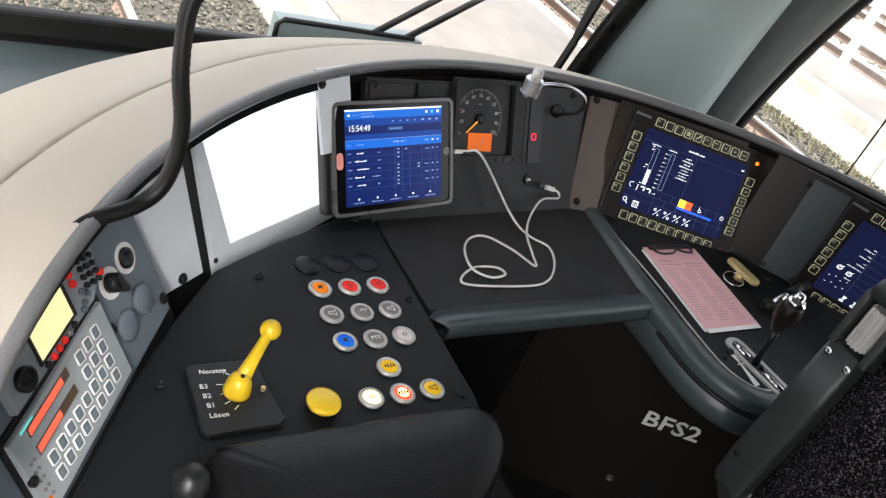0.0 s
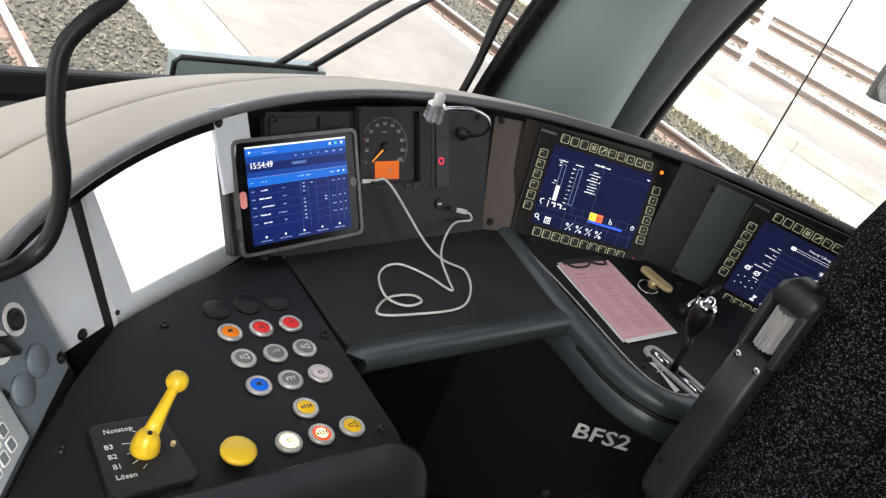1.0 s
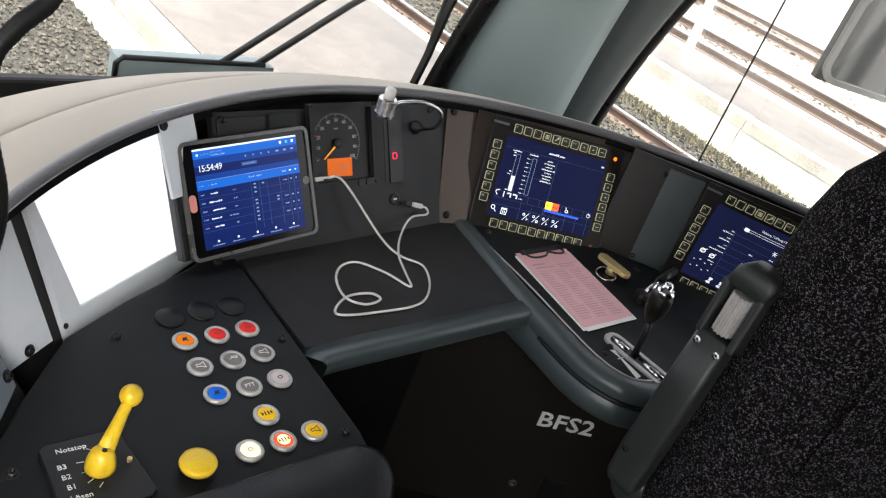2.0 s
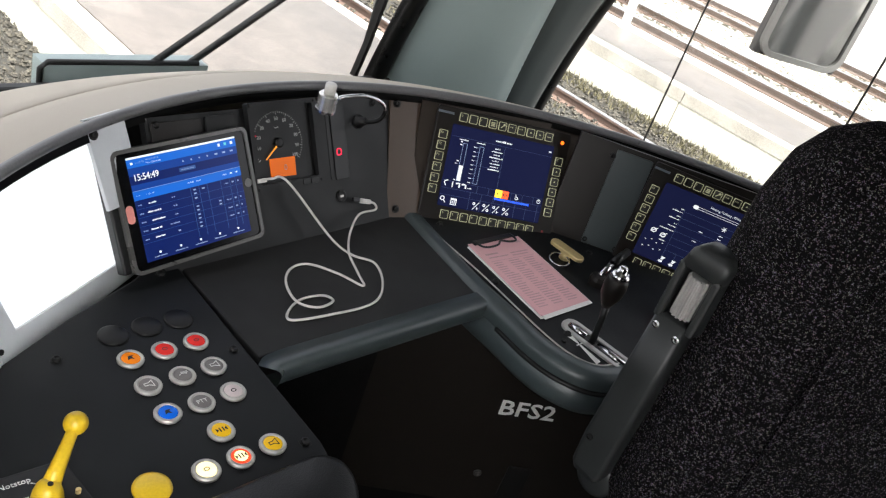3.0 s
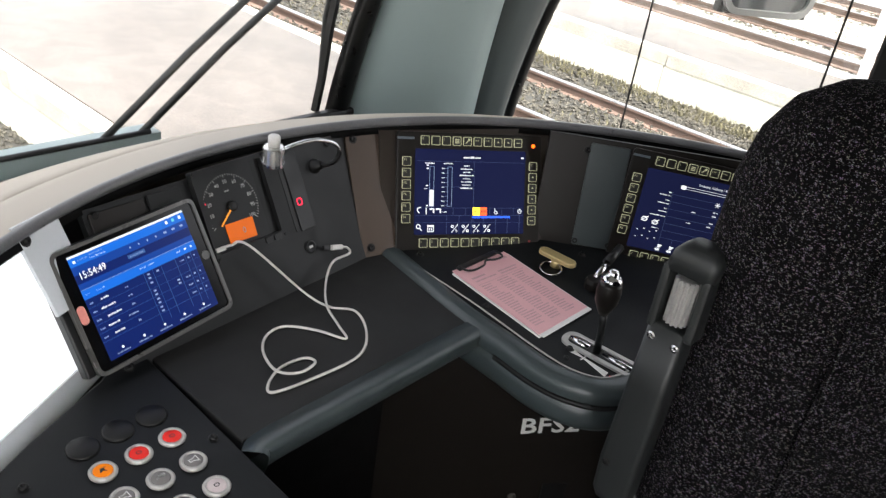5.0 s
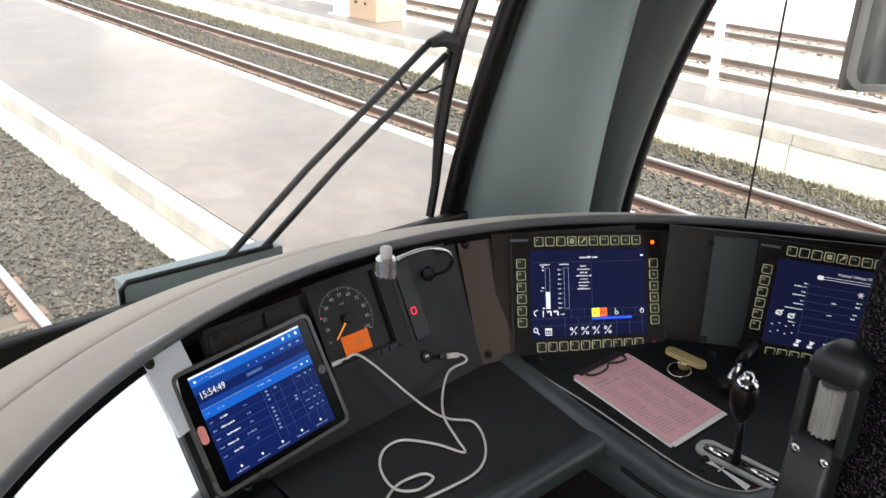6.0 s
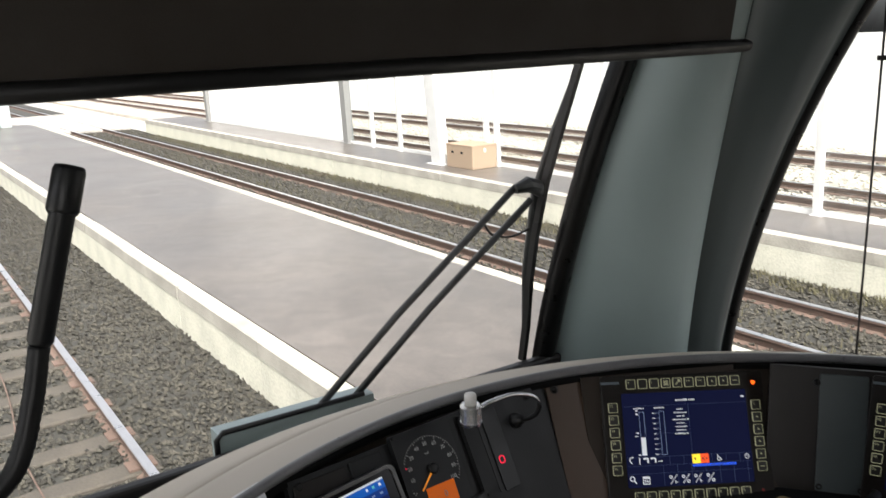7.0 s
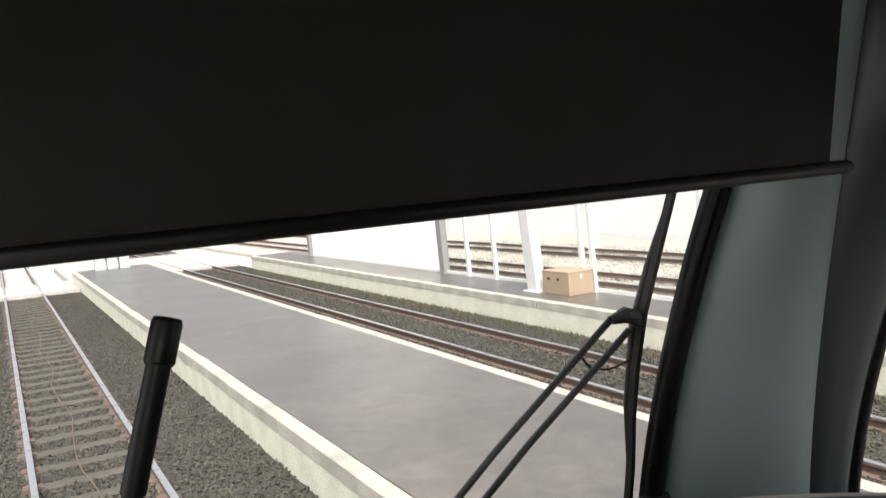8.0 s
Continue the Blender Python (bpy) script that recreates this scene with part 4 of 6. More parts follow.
# ---- push buttons ----
def push_button(x, y, lens, label, symbol):
    ob = thing("push_button", pose(x, y, 0.780) @ Matrix.Scale(0.87, 4), label, "push button", "desk push buttons")
    part("ring", lathe([(0.0195, 0.0), (0.0200, 0.003), (0.0185, 0.0055), (0.0165, 0.0062), (0.0145, 0.0058), (0.0138, 0.003), (0, 0.003)], 28), M_RING, ob, "satin metal ring", smooth=True)
    part("lens", lathe([(0.0136, 0.003), (0.0136, 0.0048), (0.0125, 0.0054), (0, 0.0057)], 24), lens, ob, smooth=True)
    ink = M_RUBBER if lens not in (M_GREYBTN,) else M_PRINT
    n = 0.0059
    if symbol == "ptt":
        text_mesh("PTT", 0.0100, pose(0, -0.0035, n), M_PRINT, "lettering", ob, "CENTER", 0.0002)
    elif symbol == "door":
        for sx in (-1, 1):
            part("symbol", prism([(sx * 0.0015, -0.004), (sx * 0.0035, -0.004), (sx * 0.0035, 0.004), (sx * 0.0015, 0.004)], n, n + 0.0003), ink, ob)
            part("symbol", prism([(sx * 0.0045, 0.0), (sx * 0.0085, 0.004), (sx * 0.0085, -0.004)], n, n + 0.0003), ink, ob)
    elif symbol == "horn":
        part("symbol", ring([(-0.007, -0.003), (0.000, -0.003), (0.007, -0.007), (0.007, 0.007), (0.0, 0.003), (-0.007, 0.003)], [(-0.0058, -0.0018), (0.0004, -0.0018), (0.0058, -0.0050), (0.0058, 0.0050), (0.0004, 0.0018), (-0.0058, 0.0018)], n, n + 0.0003), ink, ob)
    elif symbol == "bell":
        part("symbol", prism([(-0.006, -0.004), (-0.001, -0.002), (0.004, -0.005), (0.002, 0.001), (0.006, 0.004), (-0.003, 0.004)], n, n + 0.0003), ink, ob)
    elif symbol == "sos":
        part("symbol", ring(arc(0, -0.006, 0.0085, 40, 140, 8) + arc(0, -0.006, 0.0085, 140, 40, 8), arc(0, -0.006, 0.007, 40, 140, 8) + arc(0, -0.006, 0.007, 140, 40, 8), n, n + 0.0003), M_PRINT, ob)
        text_mesh("SOS", 0.0062, pose(-0.002, 0.0012, n), M_PRINT, "lettering", ob, depth=0.0002)
    else:
        part("symbol", ring([(0.0045 * math.cos(a * 0.5236), 0.0035 * math.sin(a * 0.5236)) for a in range(12)], [(0.003 * math.cos(a * 0.5236), 0.0022 * math.sin(a * 0.5236)) for a in range(12)], n, n + 0.0003), ink, ob)
    if lens is M_LITRED:
        part("lit_field", lathe([(0.0095, n - 0.0004), (0.0095, n - 0.0001), (0, n - 0.0001)], 20), M_LITBTN, ob, "lit yellow field")


for x, y, lens, label, symbol in (
        (0.539, 0.886, M_ORANGEBTN, "round orange push button in a metal ring", "bell"), (0.586, 0.886, M_REDBTN, "round red push button in a metal ring", "dot"), (0.633, 0.887, M_REDBTN, "round red push button in a metal ring", "dot"),
        (0.537, 0.833, M_GREYBTN, "round grey push button with a horn symbol", "horn"), (0.584, 0.833, M_GREYBTN, "round grey push button with a handset symbol", "sos"), (0.630, 0.834, M_GREYBTN, "round grey push button with a loudspeaker symbol", "horn"),
        (0.536, 0.780, M_BLUEBTN, "round blue push button in a metal ring", "bell"), (0.582, 0.780, M_GREYBTN, "round grey push button lettered PTT", "ptt"), (0.628, 0.781, M_WHITEBTN, "round pinkish-white push button in a metal ring", "dot"),
        (0.579, 0.727, M_YELLBTN, "round yellow push button with a door symbol", "door"), (0.532, 0.680, M_LITBTN, "round push button lit bright yellow", "dot"), (0.578, 0.680, M_LITRED, "round push button lit yellow with a red rim", "door"), (0.624, 0.681, M_YELLBTN, "round yellow push button in a metal ring", "horn")):
    push_button(x, y, lens, label, symbol)
cap = None
for x, y in ((0.540, 0.938), (0.588, 0.940), (0.635, 0.940)):
    if cap is None:
        cap = thing("blanking_cap", pose(x, y, 0.780), "round flat black blanking cap in the desk", "blanking cap", "blanking caps")
        part("disc", lathe([(0.0205, 0), (0.0205, 0.002), (0.018, 0.0035), (0, 0.004)], 24), M_RUBBER, cap, smooth=True)
    else:
        copy_thing(cap, pose(x, y, 0.780))
mush = thing("mushroom_button", pose(0.464, 0.679, 0.780) @ Matrix.Scale(0.86, 4), "large yellow mushroom push button", "push button")
part("stem", lathe([(0.016, 0), (0.016, 0.006), (0, 0.006)], 20), M_RING, mush, smooth=True)
part("cap", lathe([(0.012, 0.005), (0.0245, 0.007), (0.0255, 0.011), (0.0245, 0.014), (0.020, 0.0155), (0, 0.0165)], 28), M_YELLOW, mush, smooth=True)


# ---- brake lever ----
def brake_lever():
    plate = thing("brake_lever", pose(0, 0, 0.780), "yellow brake lever with ball grip on a black lettered plate", "lever")
    part("plate", prism([(0.312, 0.664), (0.320, 0.657), (0.402, 0.657), (0.411, 0.664), (0.402, 0.757), (0.395, 0.762), (0.322, 0.764), (0.315, 0.757)], 0.0, 0.006, 0.002), M_BLACK, plate, "black plate")
    n = 0.0063
    for words, x, y in (("Notstop", 0.330, 0.7465), ("B3", 0.325, 0.724), ("B2", 0.325, 0.7095), ("B1", 0.326, 0.695), ("L\u00f6sen", 0.325, 0.680)):
        text_mesh(words, 0.0095, pose(x, y, n, 0, 0, -2), M_PRINT, "lettering", plate, depth=0.0002)
    for x, y, a in ((0.364, 0.741, -40), (0.349, 0.727, -8), (0.350, 0.7125, 5), (0.351, 0.699, 25), (0.359, 0.690, 42)):
        part("scale_mark", box(-0.004, 0.004, -0.0005, 0.0005, n, n + 0.0003), M_PRINT, plate, m=pose(x, y, 0, 0, 0, a))
    hub = Vector((0.366, 0.714, 0.006))
    top = Vector((0.4115, 0.761, 0.056))
    d = (top - hub).normalized()
    part("hub", lathe([(0.0165, 0.0), (0.0165, 0.004), (0.0150, 0.014), (0.0120, 0.023), (0.007, 0.027), (0, 0.028)], 24), M_YELLOW, plate, m=Matrix.Translation(hub), smooth=True)
    path = [hub + Vector((0.004, 0.004, 0.018)) + (top - hub - Vector((0.004, 0.004, 0.018))) * t for t in (0, 0.25, 0.6, 0.9, 1.0)]
    part("shaft", tube(path, [0.0100, 0.0085, 0.0070, 0.0062, 0.006], 14), M_YELLOW, plate, smooth=True)
    part("ball_grip", lathe([(0.0130 * math.sin(radians(a)), -0.0130 * math.cos(radians(a))) for a in range(0, 181, 12)], 24), M_YELLOW, plate, m=Matrix.Translation(top), smooth=True)
    part("set_screw", lathe([(0.003, 0), (0.003, 0.001), (0, 0.001)], 10), M_RUBBER, plate, m=Matrix.Translation(hub + Vector((0.001, -0.002, 0.0275))))
    part("pin", lathe([(0.003, 0), (0.003, 0.005), (0, 0.006)], 10), M_BRASS, plate, m=pose(0.397, 0.711, 0.006))


brake_lever()


# ---- speedometer ----
def speedometer():
    ob = thing("speedometer", FACETS["centre"], "square dark speedometer with orange needle and orange display", "speedometer")
    part("housing", ring(round_rect(-0.047, 0.098, 0.099, 0.246, 0.004), round_rect(-0.038, 0.088, 0.112, 0.238, 0.003), 0.0, 0.012), M_PANEL, ob, "dark grey square housing")
    face = part("dial_face", prism(round_rect(-0.038, 0.070, 0.112, 0.238, 0.003), 0.001, 0.004), M_PANEL, ob, "charcoal dial face")
    # Black strip painted in for the housing's shadow beside the dial face.
    part("side_recess", box(0.070, 0.088, 0.112, 0.238, 0.001, 0.0025), M_RUBBER, ob)
    c = (0.013, 0.177)
    for v in range(0, 101, 2):
        a = radians(212 - 2.47 * v)
        r0, r1 = (0.0465, 0.052) if v % 10 == 0 else (0.0495, 0.052)
        if v % 10 and v % 5 and v % 2:
            continue
        if not (-0.037 < c[0] + 0.052 * math.cos(a) < 0.069):
            continue
        part("scale_mark", box(r0, r1, -0.00035, 0.00035, 0.004, 0.0043), M_DIALPRINT, face, m=pose(c[0], c[1], 0, 0, 0, math.degrees(a)))
    for v in range(10, 101, 10):
        a = radians(212 - 2.47 * v)
        text_mesh(str(v), 0.0085, pose(c[0] + 0.0405 * math.cos(a), c[1] + 0.0405 * math.sin(a) - 0.003, 0.0042), M_DIALPRINT, "number", face, "CENTER", 0.0001)
    text_mesh("km/h", 0.0045, pose(c[0], c[1] + 0.024, 0.0042), M_DIALPRINT, "lettering", face, "CENTER", 0.0001)
    part("needle_hub", lathe([(0.0085, 0.004), (0.0085, 0.009), (0.006, 0.010), (0, 0.010)], 18), M_RUBBER, ob, m=pose(c[0], c[1], 0), smooth=True)
    part("needle", prism([(0.006, -0.0014), (0.040, -0.0008), (0.040, 0.0008), (0.006, 0.0014)], 0.0072, 0.0082), M_NEEDLE, ob, "orange pointer", m=pose(c[0], c[1], 0, 0, 0, 219))
    lcd = part("display", prism([(-0.010, 0.121), (0.043, 0.119), (0.044, 0.151), (-0.010, 0.152)], 0.004, 0.0055), M_LCD, ob, "lit orange display")
    text_mesh("0", 0.014, pose(0.022, 0.130, 0.0057), M_POSTDARK, "number", lcd, "CENTER", 0.0001)
    for u in (0.058, 0.076):
        part("push_key", prism(round_rect(u - 0.008, u + 0.008, 0.1005, 0.1105, 0.003), 0.012, 0.014, 0.001), M_BLACK, ob)
    for u, v in ((-0.042, 0.105), (0.093, 0.105), (-0.042, 0.241), (0.093, 0.241)):
        part("screw", lathe([(0.003, 0.012), (0.003, 0.0135), (0, 0.014)], 10), M_RUBBER, ob, m=pose(u, v, 0))
    part("red_mark", box(-0.0375, -0.031, 0.191, 0.1935, 0.0042, 0.0045), M_REDMARK, ob)


speedometer()
pilot = thing("pilot_mark", on("centre", 0.149, 0.146, 0.002), "small glowing red pilot ring in the black strip", "pilot light")
part("ring", ring(round_rect(-0.006, 0.006, -0.0065, 0.0065, 0.004), round_rect(-0.0042, 0.0042, -0.0047, 0.0047, 0.003), 0, 0.0006), M_REDMARK, pilot)

# USB socket, plug and white cable
usb = thing("usb_socket", on("centre", 0.144, 0.066), "round black USB charging socket in the panel", "socket")
part("collar", lathe([(0.011, 0), (0.011, 0.003), (0.009, 0.0045), (0.0075, 0.003), (0, 0.003)], 20), M_BLACK, usb, smooth=True)
part("insert", box(-0.004, 0.004, -0.002, 0.002, 0.003, 0.0036), M_RING, usb)
plug_m = on("centre", 0.180, 0.053, 0.018)
cable = thing("charging_cable", pose(0, 0, 0), "white charging cable looped loosely on the desk", "cable")
ends = [FACETS["centre"] @ Vector(q) for q in ((-0.036, 0.120, 0.012), (-0.020, 0.121, 0.018), (0.004, 0.112, 0.030))]
desk_pts = [(0.970, 1.035, 0.797), (0.990, 0.993, 0.784), (1.020, 0.962, 0.780), (0.993, 0.907, 0.780), (0.941, 0.870, 0.780), (0.850, 0.871, 0.780), (0.789, 0.881, 0.780), (0.795, 0.900, 0.780), (0.831, 0.919, 0.780), (0.873, 0.916, 0.780), (0.880, 0.898, 0.780), (0.845, 0.891, 0.782), (0.820, 0.914, 0.783), (0.834, 0.964, 0.780), (0.864, 0.995, 0.780), (0.901, 0.997, 0.780), (0.935, 0.958, 0.780), (0.956, 0.915, 0.780), (0.968, 0.945, 0.782), (0.985, 0.995, 0.787), (1.020, 1.040, 0.793), (1.062, 1.072, 0.806)]
back = [FACETS["centre"] @ Vector(q) for q in ((0.212, 0.030, 0.016), (0.209, 0.042, 0.018), (0.196, 0.047, 0.018))]
part("cord", tube(smooth_line([*ends, *desk_pts, *back], 8), 0.0021, 8), M_CABLE, cable, smooth=True)
part("plug", box(-0.012, 0.012, -0.0045, 0.0045, -0.004, 0.004, 0.0015), M_CABLE, cable, m=FACETS["centre"] @ pose(0.186, 0.050, 0.018, 0, 0, -15))
part("plug_metal", box(-0.008, 0.008, -0.004, 0.004, -0.003, 0.003, 0.001), M_BLACK, cable, m=FACETS["centre"] @ pose(0.167, 0.056, 0.014, 0, 0, -15))
part("connector", box(-0.009, 0.009, -0.0035, 0.0035, -0.0025, 0.0025, 0.001), M_CABLE, cable, m=FACETS["centre"] @ pose(-0.036, 0.120, 0.012))


# ---- gooseneck lamp ----
def map_lamp():
    ob = thing("gooseneck_lamp", pose(0, 0, 0), "small silver reading lamp on a bent gooseneck", "lamp")
    f = FACETS["centre"]
    part("base", lathe([(0.013, 0), (0.013, 0.004), (0.009, 0.008), (0.007, 0.02), (0, 0.02)], 18), M_RUBBER, ob, m=f @ pose(0.205, 0.195, 0), smooth=True)
    pts = [f @ Vector(q) for q in ((0.205, 0.195, 0.012), (0.208, 0.193, 0.030), (0.215, 0.197, 0.048), (0.216, 0.212, 0.062), (0.200, 0.228, 0.068), (0.160, 0.241, 0.072), (0.110, 0.243, 0.076), (0.085, 0.241, 0.080))]
    line = smooth_line(pts, 6)
    part("neck", tube(line[:19], 0.0042, 10), M_RUBBER, ob, "black flexible neck", smooth=True)
    part("neck_sleeve", tube(line[18:], 0.0036, 10), M_CHROME, ob, "bright metal neck", smooth=True)
    h = Matrix.Translation(f @ Vector((0.063, 0.240, 0.082)))
    part("head", lathe([(0.0, -0.019), (0.0155, -0.019), (0.0165, -0.017), (0.0165, 0.010), (0.014, 0.013), (0.0, 0.013)], 24), M_LAMP, ob, "polished metal lamp head", m=h, smooth=False)
    part("collar", lathe([(0.0170, -0.0195), (0.0172, -0.0145), (0.0168, -0.0145)], 24), M_CHROME, ob, m=h)
    part("switch", lathe([(0.0095, 0.012), (0.0095, 0.028), (0.008, 0.030), (0, 0.030)], 18), M_CABLE, ob, "white push switch", m=h, smooth=True)


map_lamp()


# ---- tablet ----
M_EDGE = mat("case_edge", (0.085, 0.083, 0.08), 0.3, scale=30, vary=0.1)


def tablet():
    m = FACETS["centre"] @ pose(-0.174, 0.114, 0.0, 0, 0, 3.8) @ Matrix.Scale(1.06, 4)
    ob = thing("tablet", m, "tablet in a black case showing a blue timetable", "tablet")
    w, h = 0.110, 0.085
    part("case", prism(round_rect(-w, w, -h, h, 0.011), 0.002, 0.019, 0.004), M_BLACK, ob, "black rubber case", smooth=False)
    part("case_edge", ring(round_rect(-w, w, -h, h, 0.011), round_rect(-w + 0.005, w - 0.005, -h + 0.005, h - 0.005, 0.008), 0.012, 0.0235), M_EDGE, ob, "grey rounded edge")
    part("front_glass", prism(round_rect(-w + 0.005, w - 0.005, -h + 0.005, h - 0.005, 0.008), 0.019, 0.0205), M_GLOSSBLACK, ob, "glossy black glass")
    x0, x1, y0, y1 = -0.088, 0.088, -0.071, 0.073
    scr = part("screen", box(x0, x1, y0, y1, 0.0205, 0.0208), M_TABLET, ob, "dark blue lit screen")
    n = 0.0209
    bars(scr, M_INK, [(x0, x1, 0.0705, 0.073)], n, "status_bar")
    bars(scr, M_TABLET2, [(x0, x1, 0.0590, 0.0705), (x0, x1, 0.0150, 0.0275)], n, "header_bar")
    bars(scr, M_TABLET3, [(x0, x1, 0.0480, 0.0590)], n, "header_bar")
    bars(scr, M_INKDIM, [(x0, x1, 0.0275, 0.0280)], n, "rule")
    bars(scr, M_TABLET3, [(x0, x1, 0.0280, 0.0360)], n, "header_bar")
    text_mesh("15:54:49", 0.0128, pose(x0 + 0.005, 0.0410, n + 0.0006), M_INK, "clock", scr, depth=0.0002, stretch=0.88)
    for k in range(5):
        v = 0.0030 - 0.0120 * k
        bars(scr, M_TABLETLINE, [(x0, x1, v - 0.0003, v)], n, "row_line")
        bars(scr, M_INKDIM, [(x0 + 0.004, x0 + 0.0105, v + 0.0042, v + 0.0062)], n + 0.0001)
        bars(scr, M_INK, [(x0 + 0.020 - 0.004 * (k % 2), x0 + 0.032 + 0.004 * (k % 3), v + 0.0042, v + 0.0066)], n + 0.0001)
        bars(scr, M_INKDIM, [(x0 + 0.056 - (0.010 if k == 3 else 0), x0 + 0.0615, v + 0.0042, v + 0.0064)], n + 0.0001)
        bars(scr, M_INKDIM, [(0.0035, 0.0075, v + 0.0014, v + 0.0034), (0.0035, 0.0075, v + 0.0068, v + 0.0088)] if k != 1 else [(0.0035, 0.0075, v + 0.0068, v + 0.0088)], n + 0.0001)
        if k in (0, 2):
            bars(scr, M_INKDIM, [(0.018 + 0.012 * k, 0.022 + 0.012 * k, v + 0.0060, v + 0.0080)] + ([(0.042, 0.046, v + 0.0012, v + 0.0032)] if k else []), n + 0.0001)
        if k != 1:
            bars(scr, M_INKDIM, [(0.0560, 0.0635, v + 0.0045, v + 0.0066), (0.0695, 0.0725, v + 0.0045, v + 0.0066), (0.0795, 0.0815, v + 0.0045, v + 0.0066)], n + 0.0001)
    for u in (-0.001, 0.013, 0.027, 0.050, 0.066, 0.076):
        bars(scr, M_TABLETLINE, [(u, u + 0.0003, -0.057, 0.015)], n, "column_line")
    bars(scr, M_INK, [(x0 + 0.004, x0 + 0.0105, 0.0200, 0.0222), (x0 + 0.019, x0 + 0.031, 0.0198, 0.0224), (-0.003, 0.0065, 0.0212, 0.0232), (0.0105, 0.0205, 0.0212, 0.0232), (0.056, 0.0635, 0.0205, 0.0226), (0.069, 0.0725, 0.0205, 0.0226), (0.0795, 0.082, 0.0205, 0.0226)], n + 0.0001)
    bars(scr, M_INK, [(x0 + 0.005, x0 + 0.0085, 0.0632, 0.0662)], n + 0.0001, "icon")
    bars(scr, M_INKDIM, [(x0 + 0.012, x0 + 0.025, 0.0634, 0.0664), (x0 + 0.028, x0 + 0.048, 0.0656, 0.0678)], n + 0.0001)
    bars(scr, M_INK, [(x0 + 0.028, x0 + 0.050, 0.0612, 0.0634)], n + 0.0001)
    bars(scr, M_INK, [(0.057, 0.0605, 0.0632, 0.0672), (0.0785, 0.0825, 0.0632, 0.0672)], n + 0.0001, "icon")
    bars(scr, M_TEAL, [(0.0675, 0.0715, 0.0632, 0.0672)], n + 0.0001, "icon")
    bars(scr, M_TABLETLINE, [(-0.012, 0.014, 0.0400, 0.0450)], n + 0.0001, "button_field")
    bars(scr, M_INKDIM, [(-0.009, 0.011, 0.0415, 0.0435)], n + 0.0002)
    for i in range(7):
        bars(scr, M_INKDIM, [(-0.005 + 0.0135 * i, -0.0030 + 0.0135 * i + (0.003 if i > 3 else 0), 0.0525, 0.0548)], n + 0.0001)
    for i in range(5):
        u = -0.066 + 0.033 * i
        part("icon", lathe([(0.0017, n), (0.0017, n + 0.0003), (0.0, n + 0.0003)], 10), M_INK, scr, m=pose(u, -0.0610, 0))
        bars(scr, M_INKDIM, [(u - 0.010, u + 0.010, -0.0672, -0.0652)], n + 0.0001)
    part("sticker", prism(round_rect(-w + 0.007, -w + 0.018, -0.014, 0.011, 0.0054), 0.0205, 0.0212), M_SKIN, ob, "salmon-coloured oval sticker")
    part("home_button", lathe([(0.0065, 0.0205), (0.0065, 0.0213), (0.005, 0.0213), (0.005, 0.0208), (0, 0.0208)], 18), M_EDGE, ob, "silver-ringed button", m=pose(w - 0.0115, 0.001, 0))
    part("holder", box(-w - 0.012, -w + 0.001, -h + 0.004, h - 0.006, -0.004, 0.016, 0.003), M_BLACK, ob, "black holder")


tablet()


# ---- clipboard, brass key, drive lever ----
board = thing("clipboard", pose(0, 0, 0.780), "stack of pink printed forms under a black clip", "paperwork")
quad = [(1.243, 0.946), (1.383, 0.936), (1.356, 0.722), (1.214, 0.724)]
part("backing", prism([(x, y) for x, y in quad], 0.0, 0.003), M_PAPER, board, "white sheets")
part("backing", prism([(x + 0.004, y - 0.006) for x, y in quad], 0.003, 0.0045), M_PAPER, board)
sheet_top = part("paper", prism([(x + 0.002, y + 0.003) for x, y in quad], 0.0045, 0.006), M_PINK, board, "pink printed form")
e1, e2 = Vector((quad[1][0] - quad[0][0], quad[1][1] - quad[0][1], 0)), Vector((quad[3][0] - quad[0][0], quad[3][1] - quad[0][1], 0))


def on_paper(a0, a1, b0, b1):
    o = Vector((quad[0][0] + 0.002, quad[0][1] + 0.003, 0))
    pts = [o + e1 * a + e2 * b for a, b in ((a0, b0), (a1, b0), (a1, b1), (a0, b1))]
    return prism([(p.x, p.y) for p in pts], 0.0060, 0.0062)


for a0, a1, b0, b1 in ((0.10, 0.34, 0.17, 0.19), (0.10, 0.48, 0.22, 0.235), (0.55, 0.90, 0.20, 0.215), (0.55, 0.86, 0.235, 0.25), (0.08, 0.93, 0.275, 0.28), (0.84, 0.93, 0.05, 0.085)):
    part("print_line", on_paper(a0, a1, b0, b1), M_PINKINK, sheet_top)
random.seed(4)
for col in range(3):
    for row in range(21):
        a = 0.09 + 0.29 * col
        part("print_line", on_paper(a, a + random.uniform(0.14, 0.25), 0.30 + 0.030 * row, 0.312 + 0.030 * row), M_PINKINK, sheet_top)
clip_pts = smooth_line([(1.262, 0.949, 0.010), (1.262, 0.930, 0.011), (1.275, 0.921, 0.012), (1.300, 0.920, 0.014), (1.315, 0.928, 0.015), (1.335, 0.921, 0.014), (1.356, 0.922, 0.012), (1.364, 0.932, 0.011), (1.362, 0.947, 0.010)], 5)
part("clip", tube(clip_pts, 0.0022, 8), M_BLACK, board, "black wire clip", smooth=True)
part("clip_bar", box(1.256, 1.370, 0.940, 0.950, 0.004, 0.011, 0.002), M_BLACK, board)


